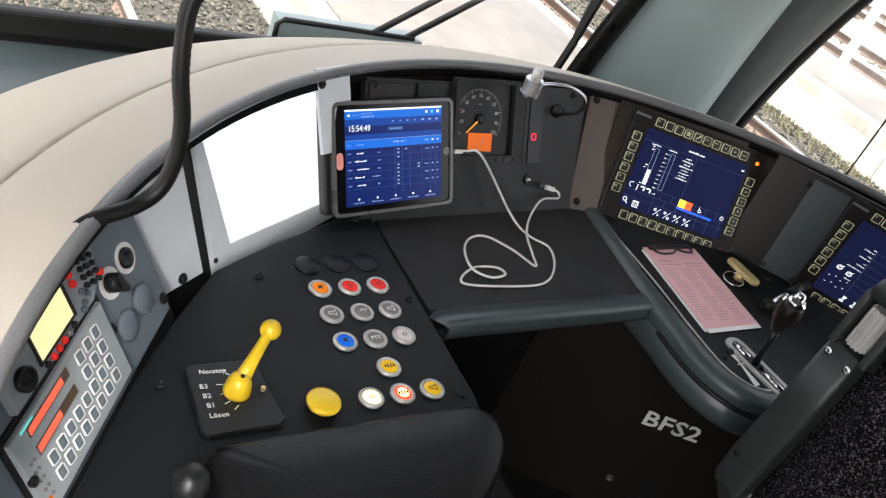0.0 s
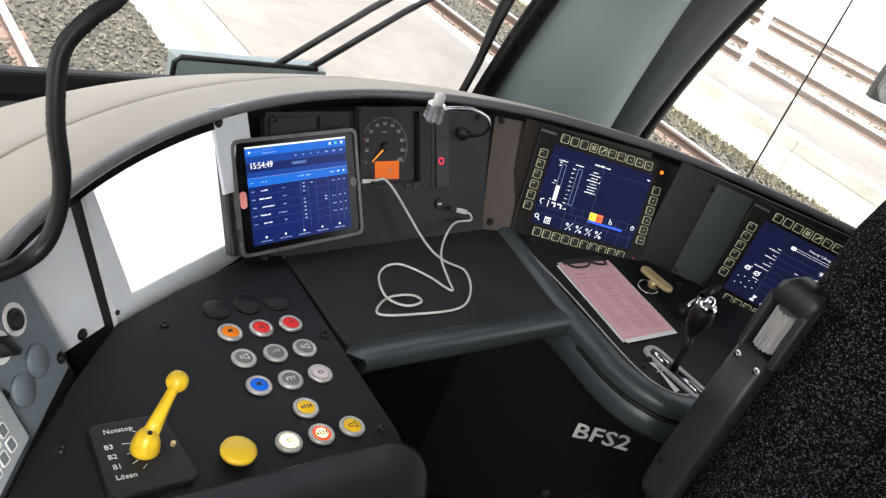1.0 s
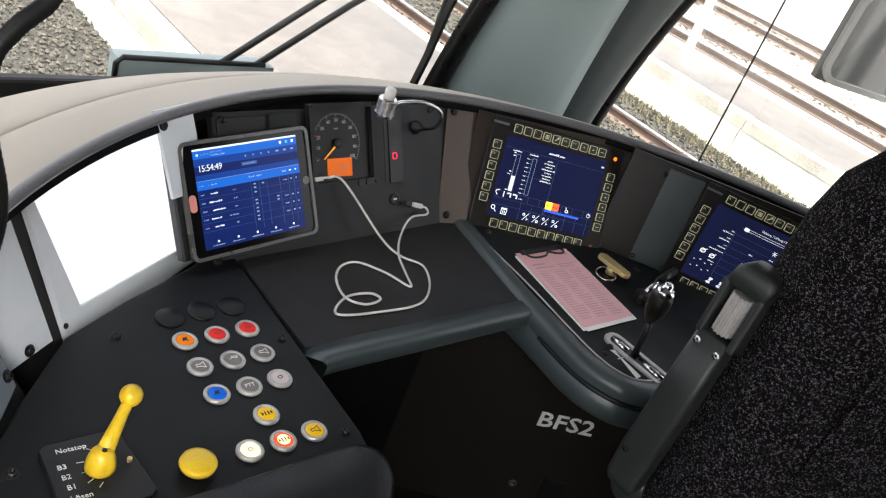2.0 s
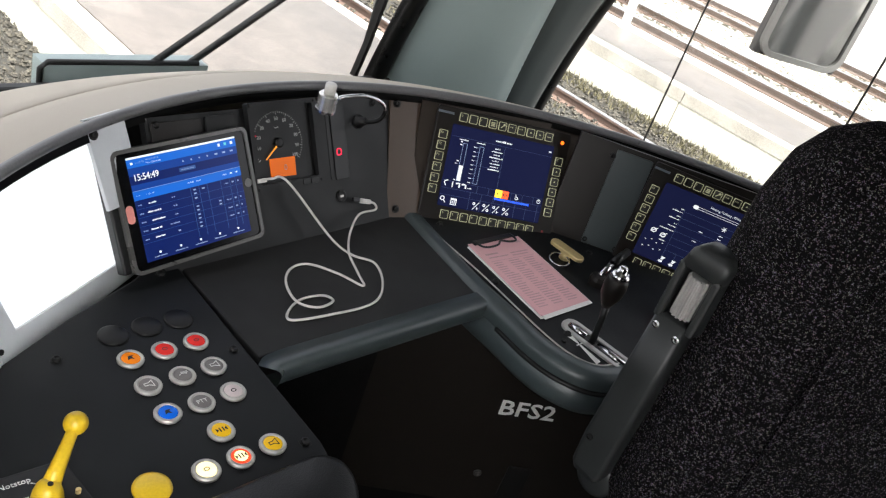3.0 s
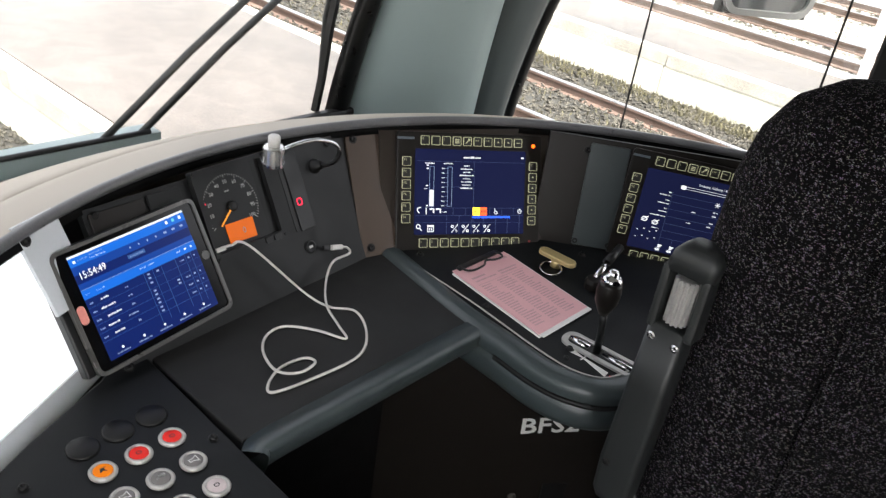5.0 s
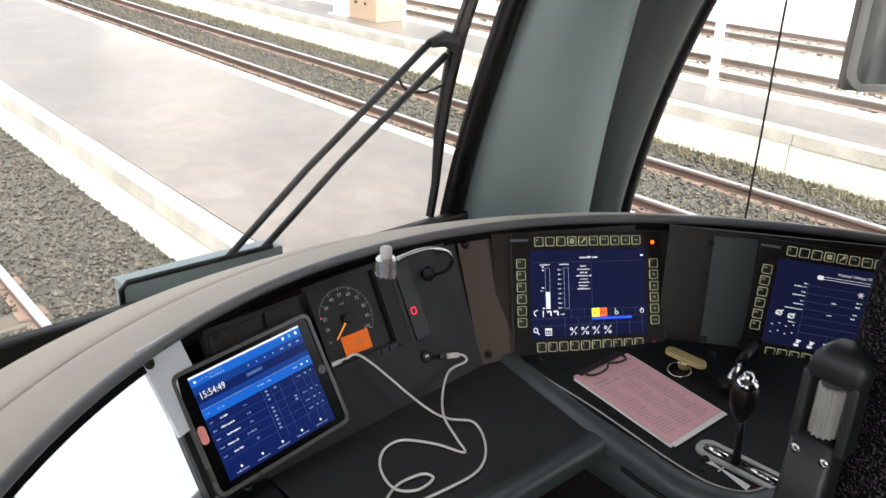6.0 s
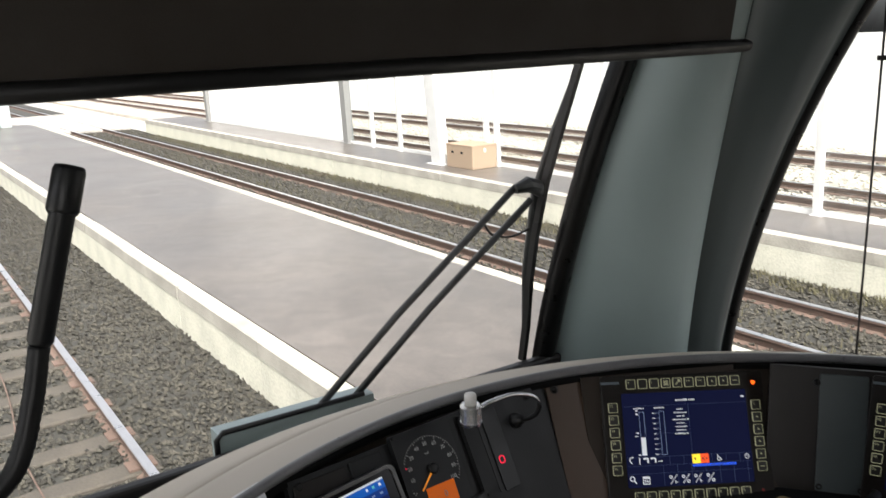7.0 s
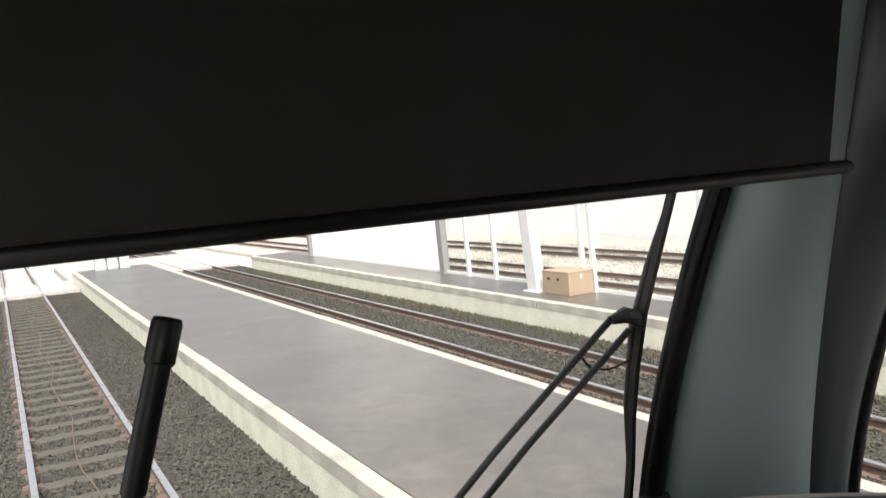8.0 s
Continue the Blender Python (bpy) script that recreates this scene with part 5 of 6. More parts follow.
def brass_key():
    ob = thing("brass_key", pose(1.436, 0.850, 0.780, 0, 0, -88), "brass cab key with flat oval bow and key ring", "key")
    part("bow", prism(round_rect(-0.040, 0.040, -0.0125, 0.0125, 0.012, 6), 0.016, 0.024, 0.002), M_BRASS, ob)
    part("barrel", lathe([(0.011, 0.0), (0.011, 0.012), (0.008, 0.016), (0, 0.016)], 18), M_BRASS, ob, m=pose(0.0, 0, 0), smooth=True)
    ringp = [Vector((0.004 + 0.021 * math.cos(a * 0.3142), -0.024 + 0.019 * math.sin(a * 0.3142), 0.006 + 0.004 * math.sin(a * 0.3142))) for a in range(21)]
    part("key_ring", tube(ringp, 0.0018, 8), M_CHROME, ob, "bright key ring", smooth=True)


brass_key()


def drive_lever():
    ob = thing("drive_lever", pose(1.262, 0.640, 0.780), "black drive lever with a chromed knob in a slotted metal gate", "lever")
    gate = part("gate", ring([(x * 1.0, y) for x, y in round_rect(-0.024, 0.020, -0.085, 0.062, 0.018)], round_rect(-0.015, 0.011, -0.075, 0.052, 0.012), 0.0, 0.004), M_RING, ob, "satin metal slot plate", m=pose(0, 0, 0, 0, 0, 4))
    part("slot", box(-0.015, 0.011, -0.075, 0.052, 0.0002, 0.001), M_RUBBER, gate)
    for y0, y1 in ((-0.074, -0.012), (0.014, 0.051)):
        part("cover_rod", tube([(-0.001, y0, 0.001), (-0.001, y1, 0.001)], 0.0062, 14), M_CHROME, gate, "bright metal cover rod", smooth=True)
    for pts in ([(-0.037, 0.036), (-0.033, 0.007), (-0.030, 0.007), (-0.0245, 0.032)], [(-0.034, 0.003), (-0.046, -0.045), (-0.032, -0.043), (-0.030, 0.003)]):
        part("wedge_mark", prism(pts, 0.0, 0.0006), M_PAPER, ob, "white wedge-shaped scale")
    part("wedge_mark", box(-0.040, -0.0245, 0.004, 0.006, 0.0, 0.0007), M_PAPER, ob)
    part("red_mark", box(-0.045, -0.037, -0.060, -0.049, 0.0, 0.0006), M_REDMARK, ob)
    part("screw", lathe([(0.005, 0), (0.005, 0.002), (0.003, 0.003), (0, 0.002)], 12), M_RUBBER, ob, m=pose(-0.055, 0.023, 0))
    part("stem", tube([(0.0, 0.0, 0.0), (0.0, 0.003, 0.05), (-0.003, 0.006, 0.085)], [0.0065, 0.006, 0.0075], 12), M_BLACK, ob, smooth=True)
    part("grip", lathe([(0.007, 0.075), (0.012, 0.085), (0.0185, 0.100), (0.0205, 0.118), (0.0185, 0.131), (0.0165, 0.137), (0, 0.137)], 22), M_BLACKPLATE, ob, "glossy black grip", m=pose(-0.004, 0.006, 0), smooth=True)
    part("cap", lathe([(0.0165, 0.136), (0.0175, 0.141), (0.012, 0.147), (0.0085, 0.147), (0.0085, 0.154), (0.006, 0.157), (0, 0.157)], 22), M_CHROME, ob, "chromed cap", m=pose(-0.004, 0.006, 0), smooth=True)


drive_lever()
small = thing("selector_lever", pose(1.432, 0.760, 0.780), "small black selector lever with a metal sleeve", "lever")
part("knob", lathe([(0.018, 0), (0.018, 0.012), (0.015, 0.020), (0, 0.022)], 14), M_BLACKPLATE, small)
part("arm", tube([(0.0, 0.0, 0.020), (0.045, 0.005, 0.040)], 0.0065, 10), M_CHROME, small, "bright metal sleeve", smooth=True)
part("handle", tube([(0.040, 0.005, 0.038), (0.095, 0.012, 0.050)], [0.009, 0.008], 12), M_BLACK, small, smooth=True)
redb = thing("emergency_button", pose(1.49, 0.63, 0.780), "red mushroom emergency button behind the armrest", "push button")
part("collar", lathe([(0.018, 0), (0.018, 0.014), (0, 0.014)], 18), M_RING, redb, smooth=True)
part("cap", lathe([(0.012, 0.013), (0.020, 0.018), (0.020, 0.028), (0.015, 0.033), (0, 0.034)], 20), M_REDBTN, redb, smooth=True)


# ---- radio, keypad and dials on the blue-grey panel ----
def dial(u, v, r, material, label, pointer):
    ob = thing("rotary_knob" if pointer else "signal_button", on("keypad", u, v, 0.002), label, "knob" if pointer else "button")
    part("scale_ring", lathe([(r, 0), (r, 0.0015), (r * 0.72, 0.0015), (r * 0.72, 0.0005), (0, 0.0005)], 26), material, ob)
    if pointer:
        part("knob", lathe([(r * 0.62, 0), (r * 0.60, 0.012), (r * 0.5, 0.014), (0, 0.014)], 20), M_BLACK, ob, smooth=True)
        part("pointer", box(-0.004, 0.004, -r * 0.75, r * 0.75, 0.006, 0.020, 0.002), M_BLACK, ob, m=pose(0, 0, 0, 0, 0, 20))
    else:
        part("insert", lathe([(r * 0.68, 0), (r * 0.66, 0.004), (r * 0.3, 0.004), (r * 0.25, 0.002), (0, 0.002)], 20), M_BLACK, ob, smooth=True)


dial(-0.075, 0.080, 0.019, M_PAPER, "black rotary knob in a white scale ring", True)
dial(-0.034, 0.088, 0.019, M_PAPER, "round signal button in a white ring", False)
disc = thing("cover_disc", on("keypad", -0.036, 0.031, 0.002), "plain blue-grey round cover disc", "cover disc", "cover discs")
part("disc", lathe([(0.019, 0), (0.019, 0.003), (0.0165, 0.005), (0, 0.0055)], 26), M_STEEL, disc, smooth=True)
copy_thing(disc, on("keypad", -0.077, 0.022, 0.002))
M_UNIT = mat("grey_unit_plate", (0.25, 0.275, 0.29), 0.42, scale=20, vary=0.06, fine=800)


def slant(a, b):
    """The units stand a little askew on the panel, parallel to the rim."""
    return (a, b + 0.17 * (a + 0.14))


def slant_rect(a0, a1, b0, b1):
    return [slant(a0, b0), slant(a1, b0), slant(a1, b1), slant(a0, b1)]


def keypad_unit():
    ob = thing("ticket_keypad", FACETS["keypad"], "grey keypad unit with red displays and square keys", "keypad unit")
    part("gasket", prism(slant_rect(-0.306, -0.106, -0.027, 0.081), 0.002, 0.006), M_RUBBER, ob, "black gasket")
    part("plate", prism(slant_rect(-0.301, -0.112, -0.021, 0.075), 0.006, 0.012, 0.0015), M_UNIT, ob, "grey front plate")
    for b, lit in ((0.063, 0.012), (0.041, 0.032)):
        part("red_display", prism(slant_rect(-0.276, -0.198, b - 0.0055, b + 0.0055), 0.012, 0.0126), M_BROWN, ob, "dark red display window")
        part("lit_segment", prism(slant_rect(-0.274, -0.198 - lit, b - 0.004, b + 0.004), 0.0126, 0.0129), M_REDLCD, ob, "lit red segments")
    part("teal_display", prism(slant_rect(-0.284, -0.262, 0.0695, 0.0725), 0.012, 0.0124), M_TEAL, ob, "small lit teal display")
    rim_pts = [(x + 0.0, y) for x, y in round_rect(-0.0062, 0.0062, -0.0074, 0.0074, 0.002)]
    key = mesh_of(prism(round_rect(-0.0056, 0.0056, -0.0068, 0.0068, 0.002), 0.012, 0.0135, 0.0006), M_STEEL)
    edge = mesh_of(ring(rim_pts, round_rect(-0.0054, 0.0054, -0.0066, 0.0066, 0.0017), 0.012, 0.0139), M_PRINT)
    glyph = mesh_of(box(-0.0012, 0.0012, -0.0018, 0.0018, 0.0135, 0.0139), M_GREYBTN)
    for i in range(8):
        for j in range(4):
            if i > 2 and j < 2:
                continue
            k = new("square_key", key)
            k.parent, k.matrix_basis = ob, pose(*slant(-0.140 - 0.0177 * i, 0.059 - 0.0197 * j), 0)
            o = new("outline", edge)
            o.parent = k
            g = new("key_mark", glyph)
            g.parent = k
    for i in range(5):
        for j in range(2):
            part("indicator", lathe([(0.0022, 0.012), (0.0022, 0.013), (0, 0.0132)], 10), M_LCD if (i, j) == (4, 1) else M_GREYBTN, ob, m=pose(*slant(-0.284 - 0.006 * j, 0.040 - 0.011 * i), 0))
    part("screw", lathe([(0.006, 0.010), (0.006, 0.014), (0.004, 0.015), (0, 0.0135)], 14), M_RUBBER, ob, m=pose(*slant(-0.297, 0.026), 0))


keypad_unit()


def radio_unit():
    ob = thing("train_radio", FACETS["keypad"], "grey train radio with a yellow display and small round keys", "radio")
    part("front", prism([slant(-0.275, 0.085), slant(-0.118, 0.083), slant(-0.100, 0.095), slant(-0.090, 0.118), slant(-0.092, 0.152), slant(-0.275, 0.152)], 0.002, 0.012, 0.002), M_UNIT, ob, "grey front plate")
    part("display_frame", prism(slant_rect(-0.225, -0.152, 0.094, 0.136), 0.012, 0.0135), M_RUBBER, ob)
    part("display", prism(slant_rect(-0.221, -0.158, 0.098, 0.132), 0.0135, 0.014), M_LCDY, ob, "lit yellow display")
    for i in range(6):
        part("soft_key", lathe([(0.0042, 0.012), (0.0038, 0.015), (0, 0.0155)], 12), (M_BLACK, M_REDBTN, M_REDBTN, M_REDBTN, M_GREYBTN, M_BLACK)[i], ob, m=pose(*slant(-0.216 + 0.0108 * i, 0.0885), 0), smooth=True)
    for i in range(3):
        for j in range(5):
            part("key", lathe([(0.0036, 0.012), (0.0032, 0.016), (0, 0.0165)], 12), M_BLACK, ob, m=pose(*slant(-0.100 - 0.0105 * i, 0.096 + 0.0098 * j + 0.004 * i), 0), smooth=True)
    for a, b in ((-0.141, 0.133), (-0.140, 0.121), (-0.0955, 0.100)):
        part("red_key", lathe([(0.0045, 0.012), (0.004, 0.016), (0, 0.0165)], 12), M_REDBTN, ob, m=pose(*slant(a, b), 0), smooth=True)
    for a, b in ((-0.132, 0.105), (-0.125, 0.098), (-0.134, 0.093), (-0.140, 0.0885)):
        part("blue_key", lathe([(0.004, 0.012), (0.0035, 0.015), (0, 0.0155)], 12), M_STEEL, ob, m=pose(*slant(a, b), 0), smooth=True)
    part("handset_socket", lathe([(0.013, 0.012), (0.013, 0.018), (0.010, 0.019), (0.009, 0.014), (0.004, 0.014), (0.004, 0.018), (0, 0.018)], 20), M_RUBBER, ob, m=pose(*slant(-0.250, 0.104), 0), smooth=True)


radio_unit()


# ---- microphone on a gooseneck ----
def microphone():
    ob = thing("gooseneck_microphone", pose(0, 0, 0), "black microphone on a ribbed flexible gooseneck clamped at the rim", "microphone")
    line = smooth_line([(0.178, 0.765, 0.990), (0.202, 0.775, 0.998), (0.238, 0.790, 1.001), (0.262, 0.798, 1.018), (0.272, 0.801, 1.055), (0.272, 0.804, 1.095), (0.264, 0.812, 1.148), (0.267, 0.827, 1.205), (0.289, 0.835, 1.236), (0.316, 0.842, 1.260), (0.335, 0.855, 1.302), (0.348, 0.865, 1.346)], 14)
    part("neck", tube(line, [0.0088 if i % 2 else 0.0083 for i in range(len(line))], 12), M_RUBBER, ob, "ribbed flexible neck", smooth=True)
    d = Vector((0.395, 0.890, 1.485)) - Vector((0.348, 0.865, 1.346))
    p = Vector((0.348, 0.865, 1.346))
    part("body", tube([p, p + d * 0.03, p + d * 0.72, p + d * 0.74], [0.0075, 0.0105, 0.0105, 0.0118], 18), M_BLACK, ob, smooth=True)
    part("head", tube([p + d * 0.73, p + d * 0.75, p + d * 0.97, p + d], [0.0115, 0.0132, 0.0132, 0.0118], 20), M_BLACK, ob, "knurled capsule", smooth=True)
    part("clamp", tube([(0.170, 0.758, 0.978), (0.190, 0.772, 0.990)], 0.0095, 12), M_RUBBER, ob, smooth=True)


microphone()


# ---- driver seat ----
def driver_chair():
    ob = thing("driver_chair", pose(0, 0, 0), "driver chair in black speckled fabric with folded-up armrest", "seat")
    turn = Matrix(((0.82, 0.574, 0, 1.09), (-0.574, 0.82, 0, 0.46), (0, 0, 1, 0), (0, 0, 0, 1)))
    out = [(0.0, -0.10), (-0.012, -0.05), (-0.005, 0.0), (0.03, 0.02), (0.12, 0.0), (0.30, -0.012), (0.48, 0.0), (0.57, 0.02), (0.605, 0.0), (0.61, -0.05), (0.60, -0.10), (0.52, -0.15), (0.30, -0.17), (0.08, -0.15)]
    c = Vector((0.30, -0.07))
    rows = []
    for z, kx, ky in ((0.42, 0.66, 0.8), (0.50, 0.74, 1.0), (0.62, 0.86, 1.0), (0.74, 0.99, 1.0), (0.88, 0.965, 1.0), (1.02, 0.965, 1.0), (1.14, 0.985, 1.0), (1.22, 0.985, 0.97), (1.28, 0.95, 0.90), (1.32, 0.88, 0.76), (1.345, 0.75, 0.55), (1.355, 0.5, 0.30)):
        rows.append([(c.x + (x - c.x) * kx, c.y + (y - c.y) * ky, z) for x, y in smooth_loop(out)])
    part("backrest", loft(rows), M_FABRIC, ob, "black speckled fabric", smooth=True, m=turn)
    for pts in ([(0.10, -0.150, 0.50), (0.085, -0.158, 0.75), (0.085, -0.158, 1.00), (0.09, -0.155, 1.20), (0.13, -0.140, 1.30)], [(-0.006, -0.075, 0.72), (0.004, -0.075, 0.95), (-0.002, -0.075, 1.18), (0.02, -0.072, 1.29)]):
        part("piping", tube(smooth_line(pts, 6), 0.0028, 8), M_FABRIC, ob, smooth=True, m=turn)
    head = []
    ho = round_rect(0.17, 0.47, -0.135, -0.02, 0.05, 5)
    hc = Vector((0.32, -0.078))
    for z, k in ((1.29, 0.86), (1.33, 0.97), (1.40, 1.0), (1.55, 1.0), (1.60, 0.93), (1.63, 0.75), (1.638, 0.4)):
        head.append([(hc.x + (x - hc.x) * k, hc.y + (y - hc.y) * k, z) for x, y in ho])
    part("headrest", loft(head), M_FABRIC, ob, "black speckled fabric", smooth=True, m=turn)
    part("tip_up_cushion", box(0.12, 0.52, -0.03, 0.055, 0.36, 0.72, 0.035, 4), M_FABRIC, ob, "black speckled fabric", smooth=True, m=turn)
    part("seat_base", prism(round_rect(0.14, 0.50, -0.20, 0.06, 0.06), 0.0, 0.43, 0.02), M_BLACK, ob, m=turn)
    part("side_cover", lathe([(0.085, -0.02), (0.085, 0.0), (0.07, 0.014), (0, 0.018)], 24), M_PILLAR, ob, "grey-green plastic cover", m=turn @ pose(0.075, -0.06, 0.50, 0, -90, 0), smooth=True)
    # armrest, folded upright beside the backrest
    arm = part("armrest", sharp(loft([[(x, y, z) for x, y in round_rect(1.036, 1.080, y0, y1, 0.008, 3)] for z, y0, y1 in ((0.735, 0.442, 0.486), (0.745, 0.438, 0.492), (0.80, 0.438, 0.494), (0.92, 0.436, 0.489), (1.028, 0.434, 0.484))])), M_ARM, ob, "black plastic armrest folded upright", smooth=True)
    part("grip_frame", sharp(loft([[(x, y, z) for x, y in round_rect(x0, x1, y0, y1, 0.009, 3)] for z, x0, x1, y0, y1 in ((1.105, 1.034, 1.082, 0.424, 0.486), (1.128, 1.035, 1.081, 0.422, 0.481), (1.139, 1.039, 1.077, 0.430, 0.470))])), M_ARM, arm, smooth=True)
    for y0, y1 in ((0.424, 0.436), (0.475, 0.486)):
        part("grip_frame", box(1.034, 1.082, y0, y1, 1.022, 1.110, 0.004), M_ARM, arm)
    part("grip_back", box(1.072, 1.080, 0.43, 0.48, 1.022, 1.110), M_RUBBER, arm)
    ribs = [(1.050 + r * math.cos(a * math.pi / 28), 0.456 + r * math.sin(a * math.pi / 28)) for a in range(56) for r in ((0.0155, 0.0155, 0.0125, 0.0125)[a % 4],)]
    part("height_wheel", prism(ribs, 1.036, 1.096, 0.001, 1), M_RING, arm, "ribbed grey adjusting wheel")
    for y, z in ((0.480, 1.012), (0.447, 1.010), (0.487, 0.797)):
        part("screw", lathe([(0.0055, 0), (0.0055, 0.002), (0.003, 0.003), (0.0025, 0.001), (0, 0.001)], 12), M_CHROME if z > 1 else M_RUBBER, arm, m=pose(1.036, y - 0.006, z, 0, -90, 0))
    part("hinge", lathe([(0.032, -0.03), (0.032, 0.012), (0.024, 0.016), (0, 0.016)], 22), M_ARM, ob, m=pose(1.075, 0.455, 0.725, 0, -90, 0), smooth=True)


driver_chair()


# ---- roller blinds ----
blind = thing("roller_blind", pose(0, 0, 0), "dark brown roller blind half drawn over the windscreen", "blind")
rows = []
for i in range(61):
    x = -0.20 + 1.933 * i / 60
    w = 0.0012 * math.sin(i * 1.1) + 0.0008 * math.sin(i * 2.7)
    rows.append([(x, 1.250 + w, 1.540 + 0.0096 * x), (x + 0.036, 1.250 + w * 0.6, 1.75), (x + 0.11, 1.250, 2.14)])
part("fabric", sheet(rows), M_BLIND, blind, "dark brown woven fabric", smooth=True)
part("bottom_bar", loft([[(x, 1.250 + 0.013 * math.cos(a * 0.5236), z + 0.0135 * math.sin(a * 0.5236)) for a in range(12)] for x, z in ((-0.20, 1.528), (1.784, 1.547))]), M_RUBBER, blind, "black bottom bar", smooth=True)
part("bar_end", lathe([(0.011, -0.008), (0.0125, 0.0), (0.011, 0.010), (0, 0.012)], 14), M_RUBBER, blind, m=pose(1.784, 1.25, 1.547, 0, 90, 0), smooth=True)
part("roller", tube([(-0.20, 1.26, 2.12), (1.78, 1.26, 2.12)], 0.03, 14), M_RING, blind, smooth=True)
sblind = thing("side_blind", pose(0, 0, 0), "dark roller blind rolled up above the side window on guide wires", "blind")
part("bottom_bar", tube([(2.03, 1.075, 1.512), (2.03, 0.62, 1.512)], 0.0115, 12), M_RUBBER, sblind, "black bottom bar", smooth=True)
part("fabric", box(2.026, 2.030, 0.62, 1.06, 1.515, 1.98), M_BLIND, sblind, "dark woven fabric")
for y in (1.078, 0.657):
    part("guide_wire", tube([(2.0, y, 0.70), (2.0, y, 1.99)], 0.0026, 6), M_RUBBER, sblind, "thin black guide wire")
    part("eyelet", lathe([(0.012, -0.005), (0.013, 0), (0.012, 0.005), (0, 0.005)], 12), M_RUBBER, sblind, m=pose(2.006, y, 1.512))

# ---- wiper, its cover and the mirror outside ----
def wiper():
    ob = thing("windscreen_wiper", pose(0, 0, 0), "black windscreen wiper with two parallel arms", "wiper")

    def ws(x, z, out=0.045):
        return Vector((x, 1.715 - 0.3 * (z - 0.75) + out, z))
    part("arm", tube([ws(1.003, 0.785, 0.055), ws(1.19, 0.975, 0.062), ws(1.467, 1.246, 0.052)], 0.0085, 8), M_ARM, ob, smooth=True)
    part("arm", tube([ws(1.088, 0.778, 0.055), ws(1.28, 0.972, 0.062), ws(1.525, 1.209, 0.052)], 0.0085, 8), M_ARM, ob, smooth=True)
    part("joint", sharp(tube([ws(1.462, 1.243), ws(1.498, 1.250), ws(1.528, 1.240), ws(1.545, 1.222)], [0.011, 0.019, 0.019, 0.011], 10)), M_ARM, ob)
    part("blade_bow", tube([ws(1.581, 0.87, 0.05), ws(1.558, 1.02, 0.06), ws(1.546, 1.22, 0.066), ws(1.559, 1.36, 0.06), ws(1.573, 1.47, 0.05)], [0.005, 0.008, 0.010, 0.008, 0.005], 8), M_ARM, ob, smooth=True)
    part("rubber_blade", loft([[ws(x - 0.006, z, 0.03), ws(x + 0.006, z, 0.03), ws(x + 0.008, z, 0.048), ws(x - 0.008, z, 0.048)] for x, z in ((1.595, 0.752), (1.585, 0.85), (1.562, 0.99), (1.550, 1.11), (1.548, 1.25), (1.561, 1.37), (1.577, 1.51), (1.583, 1.56))]), M_RUBBER, ob)
    part("hose", tube(smooth_line([ws(1.40, 1.165, 0.06), ws(1.44, 1.13, 0.07), ws(1.50, 1.115, 0.07), ws(1.545, 1.13, 0.06)], 5), 0.003, 6), M_RUBBER, ob, smooth=True)
    cover = thing("wiper_cover", pose(0, 0, 0), "grey-green wedge-shaped cover below the windscreen with a black edge", "cover")
    part("body", loft([[(x, 1.742, 0.66), (x, 1.80, 0.66), (x, 1.80, z1), (x, 1.742, z1)] for x, z1 in ((0.765, 0.792), (1.135, 0.788))]), M_PILLAR, cover)
    part("edge", tube([(0.758, 1.745, 0.66), (0.758, 1.745, 0.785), (0.772, 1.745, 0.798), (1.11, 1.745, 0.793)], 0.0065, 8), M_RUBBER, cover, "black rubber edge", smooth=True)


wiper()
mirror = thing("outside_mirror", pose(2.365, 0.962, 1.150, 0, 0, 53.5), "grey outside rear-view mirror on a black bracket", "mirror")
part("housing", prism(round_rect(-0.012, 0.028, -0.125, 0.125, 0.01), 0.0, 0.25, 0.015), M_BLACK, mirror, "grey plastic housing")
part("rim", moved(ring(round_rect(-0.125, 0.125, 0.0, 0.25, 0.045), round_rect(-0.110, 0.110, 0.015, 0.235, 0.035), -0.004, 0.012), Matrix(((0, 0, -1, -0.012), (1, 0, 0, 0), (0, 1, 0, 0), (0, 0, 0, 1)))), M_POSTDARK, mirror)
M_MIRROR = mat("mirror_glass", (0.36, 0.36, 0.35), 0.06, metal=1.0, scale=4, vary=0.02)
part("mirror_glass", moved(prism(round_rect(-0.111, 0.111, 0.014, 0.236, 0.035), 0.0, 0.004), Matrix(((0, 0, -1, -0.012), (1, 0, 0, 0), (0, 1, 0, 0), (0, 0, 0, 1)))), M_MIRROR, mirror, "silvered glass")
part("bracket", box(-0.01, 0.03, -0.02, 0.02, 0.24, 0.90, 0.006), M_BLACK, mirror)
part("bracket", tube([(0.01, 0.0, 0.885), (-0.10, 0.17, 0.885)], 0.018, 8), M_BLACK, mirror)


# ---- outside: ground, tracks, platforms ----
structure("ground", box(-600, 600, -400, 900, -1.40, -1.22), M_GROUND, "pale open ground round the station", "ground")
for x0, x1, y1 in ((-3.0, 2.56, 29.2), (4.95, 8.45, 140.0), (10.3, 20.5, 140.0)):
    structure("track_bed", prism([(x0, -25), (x1, -25), (x1, y1), (x0, y1)], -1.22, -1.075), M_BALLAST if x0 < 10 else M_FARBED, "grey-brown ballast bed under the rails" if x0 < 10 else "ballast bed under the far rails, its colour paled for glare", "track bed")


